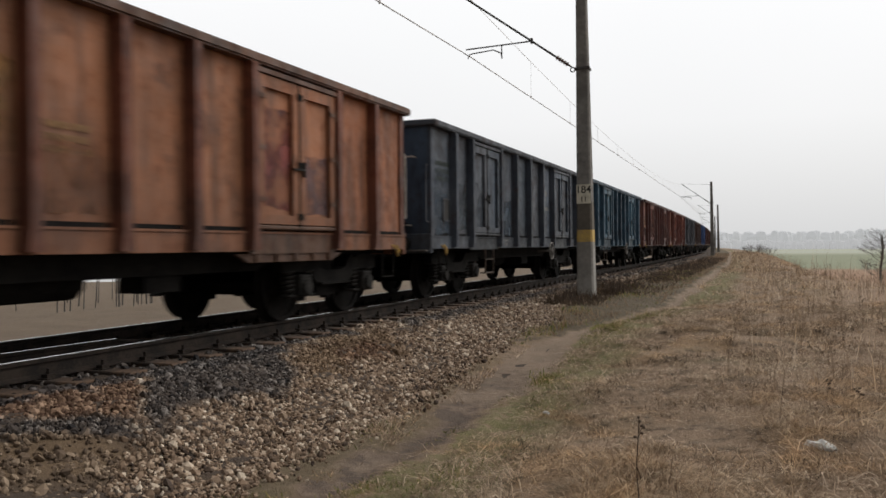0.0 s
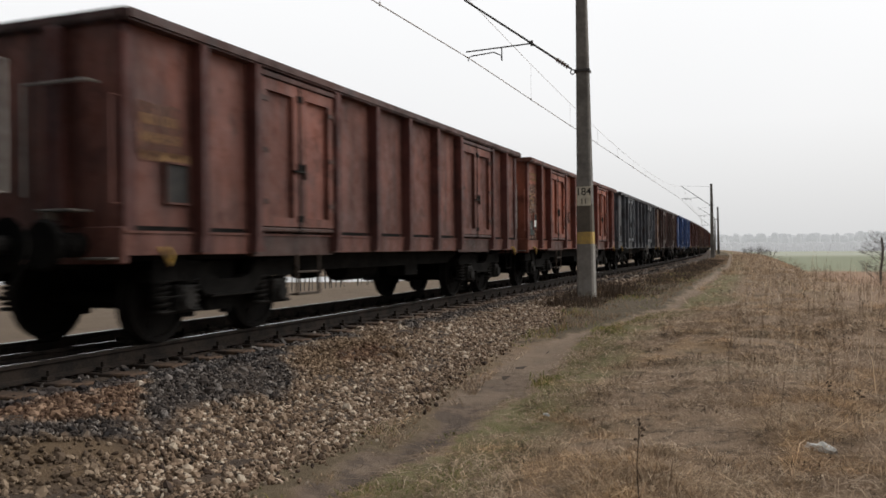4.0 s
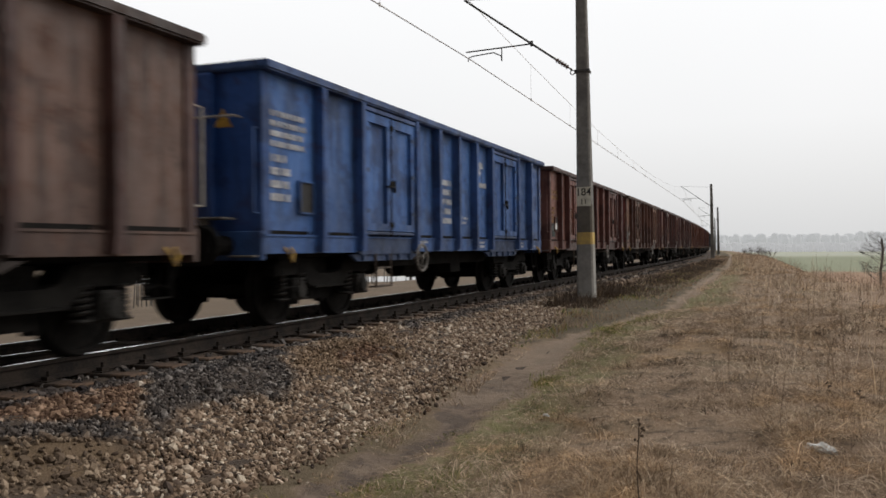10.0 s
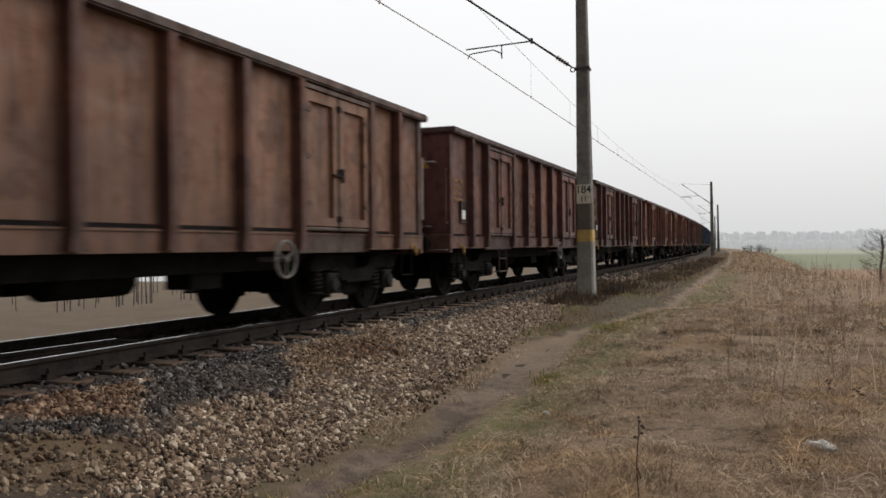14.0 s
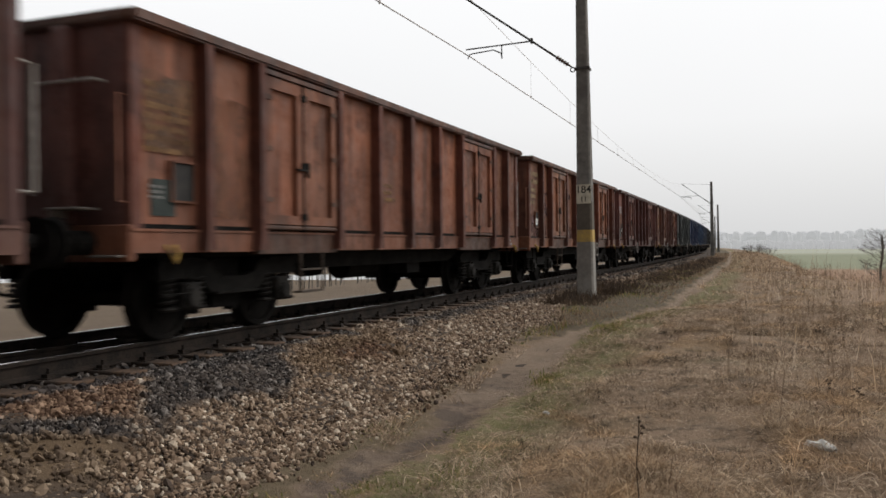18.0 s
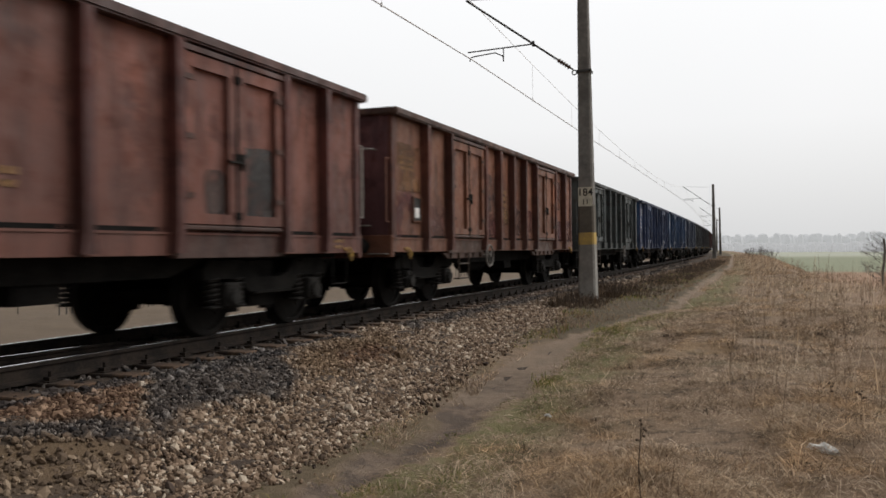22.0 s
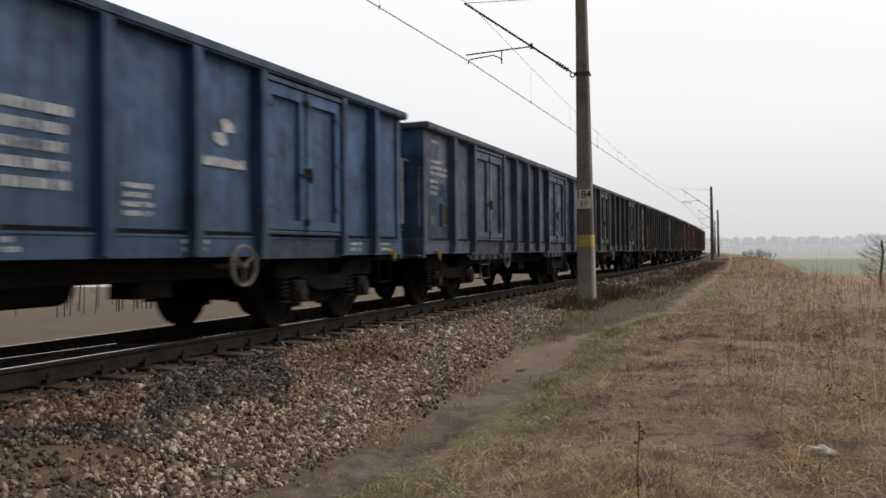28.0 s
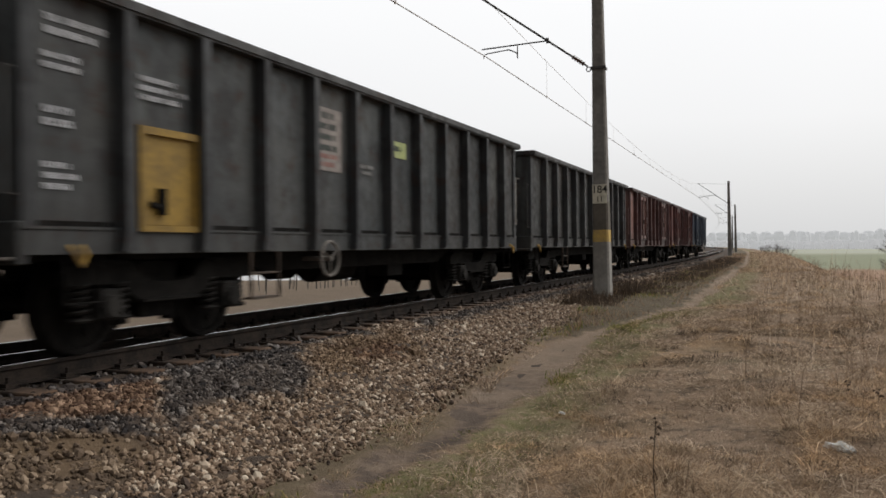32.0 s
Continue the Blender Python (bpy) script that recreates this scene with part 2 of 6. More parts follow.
STEP_RUST = plain("rusty_step", (0.032, 0.025, 0.020), (0.075, 0.054, 0.040), 9, 0.8)
PALE_BAR = plain("pale_grab_rail", (0.36, 0.34, 0.31), (0.20, 0.18, 0.16), 9, 0.6)
BRIGHT_BAR = plain("galvanised_bar", (0.17, 0.155, 0.14), (0.09, 0.08, 0.07), 9, 0.6)
RAIL_TOP = plain("polished_rail", (0.60, 0.60, 0.61), (0.72, 0.72, 0.73), 4, 0.22, 1.0)
RAIL_SIDE = plain("rusty_rail", (0.014, 0.012, 0.011), (0.034, 0.026, 0.021), 5, 0.9, bump=0.3, spec=0.1)
WOOD_OLD = plain("oiled_sleeper", (0.022, 0.017, 0.014), (0.105, 0.064, 0.040), 4, 0.9, bump=0.5)
CONCRETE = plain("weathered_concrete", (0.19, 0.18, 0.165), (0.30, 0.285, 0.26), 1.4, 0.9, bump=0.35)
CONCRETE_DARK = plain("sooty_concrete", (0.105, 0.100, 0.092), (0.185, 0.176, 0.162), 1.4, 0.9, bump=0.35)
BAND_DARK = plain("brown_mast_band", (0.085, 0.075, 0.062), (0.12, 0.105, 0.085), 2, 0.85)
BAND_YELLOW = plain("yellow_mast_band", (0.50, 0.34, 0.09), (0.34, 0.24, 0.10), 7, 0.8)
PLATE_CREAM = plain("cream_number_plate", (0.60, 0.57, 0.46), (0.44, 0.41, 0.33), 9, 0.7)
IRON = plain("mast_ironwork", (0.035, 0.033, 0.032), (0.08, 0.075, 0.07), 7, 0.6, 0.4)
GLAZE = plain("brown_insulator_glaze", (0.06, 0.03, 0.02), (0.09, 0.05, 0.035), 7, 0.25)
COPPER = plain("oxidised_copper_wire", (0.62, 0.61, 0.60), (0.76, 0.75, 0.74), 5, 0.6, 0.1)


def ground_material():
    """Soil, trodden path, dry grass and field, told apart by their place on the ground."""
    ma, nt, bs = nodes_of("ground_soil", 0.95, 0, 0.15)
    co = object_coords(nt)
    sep = nt.nodes.new("ShaderNodeSeparateXYZ")
    nt.links.new(co, sep.inputs[0])
    x, y = sep.outputs["X"], sep.outputs["Y"]
    # distance from the track, with its bend
    yy = maths(nt, "MAXIMUM", y, 0.0)
    o = maths(nt, "ADD", maths(nt, "ADD", x, OFFSET), maths(nt, "MULTIPLY", maths(nt, "MULTIPLY", yy, yy), 1 / (2 * RADIUS)))
    wob = noise_node(nt, co, 0.45, 4)
    ow = maths(nt, "ADD", maths(nt, "ADD", o, span(nt, wob, 0.2, 0.8, -0.16, 0.16)), span(nt, noise_node(nt, co, 3.5, 4, 0.65), 0.2, 0.8, -0.13, 0.13))
    n1, n2, n3 = noise_node(nt, co, 0.8, 6), noise_node(nt, co, 7, 5, 0.7), noise_node(nt, co, 45, 4, 0.7)

    def strands(turn, scale):
        mp = nt.nodes.new("ShaderNodeMapping")
        mp.inputs["Rotation"].default_value = (0, 0, radians(turn))
        mp.inputs["Scale"].default_value = (1.0, 0.10, 1.0)
        nt.links.new(co, mp.inputs["Vector"])
        return noise_node(nt, mp.outputs[0], scale, 3, 0.6)

    straw = maths(nt, "MAXIMUM", maths(nt, "MAXIMUM", strands(24, 70), strands(-38, 80)), strands(78, 75))
    soil = blend(nt, span(nt, n2, 0.3, 0.7), (0.090, 0.067, 0.053), (0.225, 0.166, 0.126))
    soil = blend(nt, span(nt, n1, 0.42, 0.60), soil, blend(nt, n3, (0.165, 0.125, 0.094), (0.285, 0.215, 0.160)))
    dry = blend(nt, n1, (0.225, 0.158, 0.109), (0.375, 0.272, 0.186))
    dry = blend(nt, span(nt, n3, 0.35, 0.7, 0, 0.7), dry, blend(nt, 0.55, dry, (0.06, 0.042, 0.028)))
    dry = blend(nt, span(nt, straw, 0.60, 0.74, 0, 0.85), dry, blend(nt, n2, (0.27, 0.200, 0.138), (0.42, 0.33, 0.235)))
    dry = blend(nt, span(nt, noise_node(nt, co, 3.4, 6, 0.7), 0.48, 0.62, 0, 0.9), dry, blend(nt, n3, (0.045, 0.033, 0.023), (0.16, 0.115, 0.078)))
    dry = blend(nt, span(nt, noise_node(nt, co, 1.1, 4, 0.6), 0.56, 0.68, 0, 0.6), dry, blend(nt, n2, (0.26, 0.165, 0.090), (0.38, 0.265, 0.155)))
    dry = blend(nt, span(nt, o, 7.0, 9.5, 0, 0.6), dry, blend(nt, n2, (0.27, 0.182, 0.125), (0.40, 0.285, 0.200)))
    green = blend(nt, n2, (0.085, 0.098, 0.034), (0.180, 0.170, 0.072))
    green = blend(nt, span(nt, straw, 0.62, 0.76, 0, 0.6), green, (0.30, 0.24, 0.14))
    greening = maths(nt, "MULTIPLY", span(nt, noise_node(nt, co, 0.35, 3), 0.50, 0.70), 0.35)
    grass = blend(nt, greening, dry, green)
    line = maths(nt, "ADD", maths(nt, "ADD", span(nt, y, 6.5, 10, 4.13, 3.93), span(nt, y, 12.3, 19.5, 0, 1.02)), span(nt, y, 50, 90, 0, -0.4))
    half = maths(nt, "ADD", 0.17, maths(nt, "MULTIPLY", span(nt, y, 7, 9.5, 0, 0.26), span(nt, y, 14, 10.8)))
    beside = maths(nt, "SUBTRACT", maths(nt, "SUBTRACT", ow, line), half)
    away = maths(nt, "ADD", maths(nt, "ADD", beside, half), half)
    edge = maths(nt, "MULTIPLY", span(nt, beside, 0.0, 0.15), span(nt, beside, 1.2, 0.5))
    grass = blend(nt, maths(nt, "MULTIPLY", edge, span(nt, n2, 0.3, 0.6, 0.1, 0.8)), grass, green)
    path = maths(nt, "MULTIPLY", span(nt, away, -0.08, 0.10), span(nt, beside, 0.10, -0.10))
    # the rank strip between ballast and path
    strip = maths(nt, "MULTIPLY", span(nt, away, 0.1, -0.1), span(nt, y, 11, 14))
    grass = blend(nt, maths(nt, "MULTIPLY", strip, 0.85), grass, blend(nt, n2, (0.060, 0.050, 0.034), (0.130, 0.106, 0.070)))
    weedy = maths(nt, "MULTIPLY", span(nt, away, 0.1, -0.1), span(nt, y, 11.5, 9.5))
    grass = blend(nt, maths(nt, "MULTIPLY", weedy, 0.9), grass, blend(nt, n2, (0.085, 0.066, 0.042), (0.20, 0.155, 0.10)))
    soil = blend(nt, span(nt, noise_node(nt, co, 2.6, 4, 0.6), 0.48, 0.62, 0, 0.8), soil, blend(nt, n3, (0.070, 0.055, 0.045), (0.135, 0.106, 0.085)))
    soil = blend(nt, span(nt, y, 7.0, 12, 0, 0.75), soil, blend(nt, n2, (0.195, 0.145, 0.105), (0.325, 0.246, 0.178)))
    c = blend(nt, path, grass, soil)
    # beyond the track: pale sandy waste ground
    sand = blend(nt, n1, (0.115, 0.086, 0.062), (0.195, 0.148, 0.106))
    c = blend(nt, span(nt, o, -2.2, -3.2), c, sand)
    # the low field beyond the bank
    crop = blend(nt, noise_node(nt, co, 0.03, 3), (0.20, 0.216, 0.142), (0.245, 0.256, 0.180))
    stubble = blend(nt, n1, (0.25, 0.150, 0.098), (0.30, 0.200, 0.135))
    low = blend(nt, span(nt, maths(nt, "ADD", y, span(nt, wob, 0.2, 0.8, -6, 6)), 140, 156), stubble, crop)
    # haze painted into the field's colour, paler far off
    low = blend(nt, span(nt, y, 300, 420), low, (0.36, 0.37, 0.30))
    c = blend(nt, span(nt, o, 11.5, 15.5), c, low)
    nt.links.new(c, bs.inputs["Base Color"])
    relief(nt, bs, maths(nt, "ADD", maths(nt, "ADD", n2, maths(nt, "MULTIPLY", n3, 0.5)), maths(nt, "MULTIPLY", straw, 0.6)), 0.9, 0.06)
    return ma


GROUND = ground_material()


def stone_material():
    """Crushed stone: every stone its own tone; soot-dark, rusty and sandy stretches, and shade painted between the
    rails.
    """
    ma, nt, bs = nodes_of("ballast_stone", 0.9, 0, 0.2)
    geo = nt.nodes.new("ShaderNodeNewGeometry")
    co = object_coords(nt)
    rnd = geo.outputs["Random Per Island"]
    ramp = nt.nodes.new("ShaderNodeValToRGB")
    el = ramp.color_ramp.elements
    el[0].position, el[0].color = 0.0, (0.045, 0.032, 0.026, 1)
    el[1].position, el[1].color = 1.0, (0.60, 0.51, 0.40, 1)
    for pos, col in ((0.22, (0.112, 0.076, 0.051, 1)), (0.55, (0.205, 0.140, 0.094, 1)), (0.84, (0.33, 0.246, 0.175, 1))):
        el.new(pos).color = col
    nt.links.new(rnd, ramp.inputs[0])
    c = ramp.outputs[0]
    sep = nt.nodes.new("ShaderNodeSeparateXYZ")
    nt.links.new(co, sep.inputs[0])
    x, y = sep.outputs["X"], sep.outputs["Y"]
    wob = span(nt, noise_node(nt, co, 1.8, 4), 0.2, 0.8, -0.24, 0.24)
    xw = maths(nt, "ADD", x, wob)
    aw = maths(nt, "ADD", maths(nt, "SUBTRACT", maths(nt, "ADD", x, OFFSET), maths(nt, "MULTIPLY", y, 0.63)), maths(nt, "MULTIPLY", wob, 0.35))
    yw = maths(nt, "ADD", maths(nt, "ADD", y, wob), maths(nt, "MULTIPLY", maths(nt, "ADD", x, 4.8), 1.3))

    def zone(x0, x1, y0, y1, soft=0.2, slant=False):
        v = aw if slant else xw
        a = maths(nt, "MULTIPLY", span(nt, v, x0 - soft, x0 + soft), span(nt, v, x1 + soft, x1 - soft))
        b = maths(nt, "MULTIPLY", span(nt, yw, y0 - soft, y0 + soft), span(nt, yw, y1 + soft, y1 - soft))
        return maths(nt, "MULTIPLY", a, b)

    slate = blend(nt, maths(nt, "POWER", rnd, 3.5), (0.012, 0.012, 0.0135), (0.17, 0.155, 0.150))
    rusty = blend(nt, maths(nt, "POWER", rnd, 3.0), (0.062, 0.031, 0.018), (0.32, 0.200, 0.128))
    earthy = blend(nt, maths(nt, "POWER", rnd, 2.5), (0.085, 0.053, 0.029), (0.30, 0.205, 0.128))
    sandy = blend(nt, maths(nt, "POWER", rnd, 2.0), (0.075, 0.052, 0.035), (0.26, 0.190, 0.128))
    for fac, col in DIRT_AND_SHADE_ZONES(zone, slate, rusty, sandy, earthy):
        c = blend(nt, maths(nt, "MULTIPLY", fac, 0.85), c, col)
    c = blend(nt, span(nt, noise_node(nt, co, 60, 3), 0.4, 0.75, 0, 0.4), c, blend(nt, 0.5, c, (0.04, 0.035, 0.03)))
    nt.links.new(c, bs.inputs["Base Color"])
    return ma


def DIRT_AND_SHADE_ZONES(zone, slate, rusty, sandy, earthy):
    # stretches of the ballast: X range (or a slanting strip), Y range (world metres)
    return ((zone(-5.5, -4.42, 5.50, 7.65, 0.14), slate), (zone(-2.6, -0.93, 1.0, 5.42, 0.07, True), rusty), (zone(-0.93, -0.55, 1.0, 5.40, 0.06, True), slate),
            (zone(-5.9, -5.35, 3.0, 9.5, 0.10), slate), (zone(-0.55, 0.55, 1.0, 5.2, 0.08, True), sandy), (zone(-5.25, -4.45, 7.9, 10.4), earthy), (zone(-4.85, -4.45, 8.9, 10.0, 0.12), rusty),
            # last zone: the train's shade painted dark over the oily track stones
            (zone(-5.6, -5.1, 11, 60), slate), (zone(-9.5, -5.75, -20, 80), slate))


STONE = stone_material()


def blade_material(name, stops):
    ma, nt, bs = nodes_of(name, 0.85, 0, 0.15)
    geo = nt.nodes.new("ShaderNodeNewGeometry")
    ramp = nt.nodes.new("ShaderNodeValToRGB")
    el = ramp.color_ramp.elements
    el[0].position, el[0].color = stops[0][0], (*stops[0][1], 1)
    el[1].position, el[1].color = stops[-1][0], (*stops[-1][1], 1)
    for pos, col in stops[1:-1]:
        el.new(pos).color = (*col, 1)
    nt.links.new(geo.outputs["Random Per Island"], ramp.inputs[0])
    co = object_coords(nt)
    c = blend(nt, span(nt, noise_node(nt, co, 0.5, 4), 0.40, 0.65, 0, 0.5), ramp.outputs[0], blend(nt, 0.55, ramp.outputs[0], (0.14, 0.095, 0.06)))
    c = blend(nt, span(nt, noise_node(nt, co, 2.7, 4, 0.65), 0.50, 0.62, 0, 0.75), c, blend(nt, 1.0, c, (0.50, 0.47, 0.44), "MULTIPLY"))
    c = blend(nt, span(nt, noise_node(nt, co, 4.1, 3, 0.6), 0.54, 0.66, 0, 0.8), c, blend(nt, 1.0, c, (1.30, 1.25, 1.17), "MULTIPLY"))
    c = blend(nt, span(nt, noise_node(nt, co, 1.1, 4, 0.6), 0.50, 0.62, 0, 0.9), c, blend(nt, 1.0, c, (1.07, 0.98, 0.84), "MULTIPLY"))
    nt.links.new(c, bs.inputs["Base Color"])
    thin = nt.nodes.new("ShaderNodeBsdfTranslucent")
    nt.links.new(c, thin.inputs["Color"])
    both = nt.nodes.new("ShaderNodeMixShader")
    both.inputs[0].default_value = 0.45
    nt.links.new(bs.outputs[0], both.inputs[1])
    nt.links.new(thin.outputs[0], both.inputs[2])
    nt.links.new(both.outputs[0], nt.nodes["Material Output"].inputs["Surface"])
    return ma


STRAW = blade_material("dry_straw", ((0.0, (0.095, 0.069, 0.050)), (0.35, (0.325, 0.238, 0.170)), (0.75, (0.58, 0.445, 0.322)), (1.0, (0.90, 0.75, 0.58))))
TAN = blade_material("tan_fallen_grass", ((0.0, (0.13, 0.088, 0.058)), (0.4, (0.37, 0.268, 0.180)), (0.8, (0.60, 0.455, 0.315)), (1.0, (0.88, 0.73, 0.55))))
FRESH = blade_material("new_grass", ((0.0, (0.065, 0.092, 0.022)), (0.5, (0.155, 0.188, 0.045)), (1.0, (0.42, 0.34, 0.17))))
STALK = blade_material("withered_stalk", ((0.0, (0.09, 0.063, 0.047)), (0.3, (0.24, 0.176, 0.128)), (1.0, (0.44, 0.335, 0.245))))
DARK_WEED = blade_material("dark_weeds", ((0.0, (0.03, 0.024, 0.019)), (0.6, (0.07, 0.052, 0.040)), (1.0, (0.12, 0.09, 0.066))))
BARK_FAR = plain("grey_bark", (0.085, 0.076, 0.068), (0.16, 0.142, 0.126), 3, 0.9)
SHRUB_FAR = plain("distant_shrub_twigs", (0.10, 0.09, 0.085), (0.16, 0.145, 0.13), 1.5, 0.95)


def haze_glow(name, a, b, glow, amount):
    """Woods so far off that damp air veils them; the haze is a glow painted in."""
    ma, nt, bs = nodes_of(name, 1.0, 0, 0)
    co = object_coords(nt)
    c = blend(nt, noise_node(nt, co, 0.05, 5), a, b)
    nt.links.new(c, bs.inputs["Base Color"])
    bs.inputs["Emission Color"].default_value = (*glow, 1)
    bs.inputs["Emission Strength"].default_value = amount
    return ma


WOODS_NEAR = haze_glow("haze_glow_woods", (0.12, 0.12, 0.122), (0.17, 0.17, 0.17), (0.60, 0.605, 0.615), 0.66)
WOODS_FAR = haze_glow("haze_glow_hills", (0.20, 0.205, 0.21), (0.25, 0.255, 0.26), (0.66, 0.67, 0.68), 0.55)


def water_material():
    ma, nt, bs = nodes_of("still_water", 0.06, 0, 0.5)
    bs.inputs["Base Color"].default_value = (0.10, 0.10, 0.095, 1)
    relief(nt, bs, noise_node(nt, object_coords(nt), 1.2, 3), 0.06, 0.02)
    return ma


WATER = water_material()


# ---- the ground, one sheet out to the horizon ----
def pond_place(x, y):
    """Where a place lies in the long pond beyond the line: -1 to 1 between its shores, both ways."""
    a = radians(21.5)
    along, across = -x * math.sin(a) + y * math.cos(a), x * math.cos(a) + y * math.sin(a)
    return (along - 86.5) / 10.0, (across + 35.0) / 36.0


def build_ground():
    o = np.unique(np.concatenate([np.linspace(-9, 3, 61), np.linspace(3, 12, 91), np.linspace(13, 24, 23), np.linspace(24, 60, 13), -np.linspace(9, 60, 30), np.geomspace(60, 3200, 16), -np.geomspace(60, 3200, 16)]))
    s = np.unique(np.concatenate([np.linspace(-4, 2, 25), np.linspace(2, 20, 181), np.linspace(20, 40, 81), np.linspace(40, 160, 121), np.geomspace(160, 3600, 30), -np.geomspace(4, 1500, 26)]))
    oo, ss = np.meshgrid(o, s)
    z = ground_level(oo, ss)
    lump = np.array([[noise.noise((a * 1.1, b * 1.1, 3.0)) * 0.055 + noise.noise((a * 0.35, b * 0.35, 9.0)) * 0.09 + noise.noise((a * 2.6, b * 2.6, 5.0)) * 0.040 if -30 < a < 20 and -4 < b < 120 else 0.0 for a in o] for b in s])
    calm = np.where((oo > 2.6) & (oo < 4.6), 0.25, 1.0)
    near_track = np.where(np.abs(oo) < 2.6, 0.0, 1.0)
    z = z + lump * calm * near_track
    # the trodden hollow of the footpath
    z = z - 0.05 * np.exp(-((oo - path_line(ss)) / (path_half(ss) * 1.1)) ** 2) * (ss > -60)
    # the pond's basin beyond the line
    ahead, aside = pond_place(oo - OFFSET, ss)
    z = z - 0.45 * (1 - smooth(0.8, 1.0, np.abs(ahead))) * (1 - smooth(0.94, 1.0, np.abs(aside)))
    v = np.stack([oo - OFFSET + bend(ss), ss, z], -1).reshape(-1, 3)
    n, m = len(o), len(s)
    i = (np.arange(m - 1)[:, None] * n + np.arange(n - 1)[None, :]).reshape(-1)
    f = np.stack([i, i + 1, i + 1 + n, i + n], -1)
    me = mesh_from("ground", v, f, GROUND)
    me.shade_smooth()
    tagged(new("ground", me), "dry grass bank with a trodden footpath beside the track", "ground", kind="structure")


build_ground()


def build_water():
    bm = bmesh.new()
    bmesh.ops.create_grid(bm, x_segments=8, y_segments=8, size=1, matrix=Matrix.Rotation(radians(21.5), 4, "Z") @ Matrix.Translation((-35.0, 86.5, -2.04)) @ Matrix.Diagonal((35.6, 9.6, 1, 1)))
    whole("water", bm, WATER, "still pond reflecting the white sky behind the trees", "water", "structure")


build_water()


# ---- ballast bed ----
def bed_level(o, s):
    """Top of the ballast across the track."""
    a = np.abs(o)
    foot = np.where(o > 0, verge_level(s) - 0.06, -1.1)
    toe = np.where(o > 0, toe_line(s), 3.9)
    return -0.215 + (foot + 0.215) * smooth(1.55, toe, a) - 0.02 * (a < 0.6)


def build_bed():
    o = np.linspace(-4.0, 3.9, 56)
    s = np.concatenate([np.linspace(-300, -4, 38), np.linspace(-3.6, 40, 130), np.linspace(41, 420, 130)])
    oo, ss = np.meshgrid(o, s)
    z = bed_level(oo, ss)
    z = z + np.random.default_rng(3).normal(0, 0.012, z.shape)
    v = np.stack([oo - OFFSET + bend(ss), ss, z], -1).reshape(-1, 3)
    n, m = len(o), len(s)
    i = (np.arange(m - 1)[:, None] * n + np.arange(n - 1)[None, :]).reshape(-1)
    f = np.stack([i, i + 1, i + 1 + n, i + n], -1)
    me = mesh_from("ballast_bed", v, f, BED)
    tagged(new("ballast_bed", me), "bed of crushed stone sloping down beside the rails", "ballast", kind="structure")


def bed_material():
    """Grit between the stones, with a washed-out sandy patch at the foot of the slope."""
    ma, nt, bs = nodes_of("stony_grit", 0.95, 0, 0.15)
    co = object_coords(nt)
    fine, wide = noise_node(nt, co, 55, 4, 0.7), noise_node(nt, co, 2.2, 4)
    sep = nt.nodes.new("ShaderNodeSeparateXYZ")
    nt.links.new(co, sep.inputs[0])
    x = maths(nt, "ADD", sep.outputs["X"], span(nt, wide, 0.2, 0.8, -0.15, 0.15))
    a = maths(nt, "SUBTRACT", maths(nt, "ADD", x, OFFSET), maths(nt, "MULTIPLY", sep.outputs["Y"], 0.63))
    patch = maths(nt, "MULTIPLY", maths(nt, "MULTIPLY", span(nt, a, -0.62, -0.50), span(nt, a, 0.55, -0.05)), span(nt, sep.outputs["Y"], 4.95, 4.55))
    c = blend(nt, fine, (0.035, 0.027, 0.022), (0.095, 0.072, 0.056))
    c = blend(nt, patch, c, blend(nt, fine, (0.085, 0.058, 0.036), (0.175, 0.122, 0.076)))
    nt.links.new(c, bs.inputs["Base Color"])
    relief(nt, bs, fine, 0.9, 0.02)
    return ma


BED = bed_material()
build_bed()


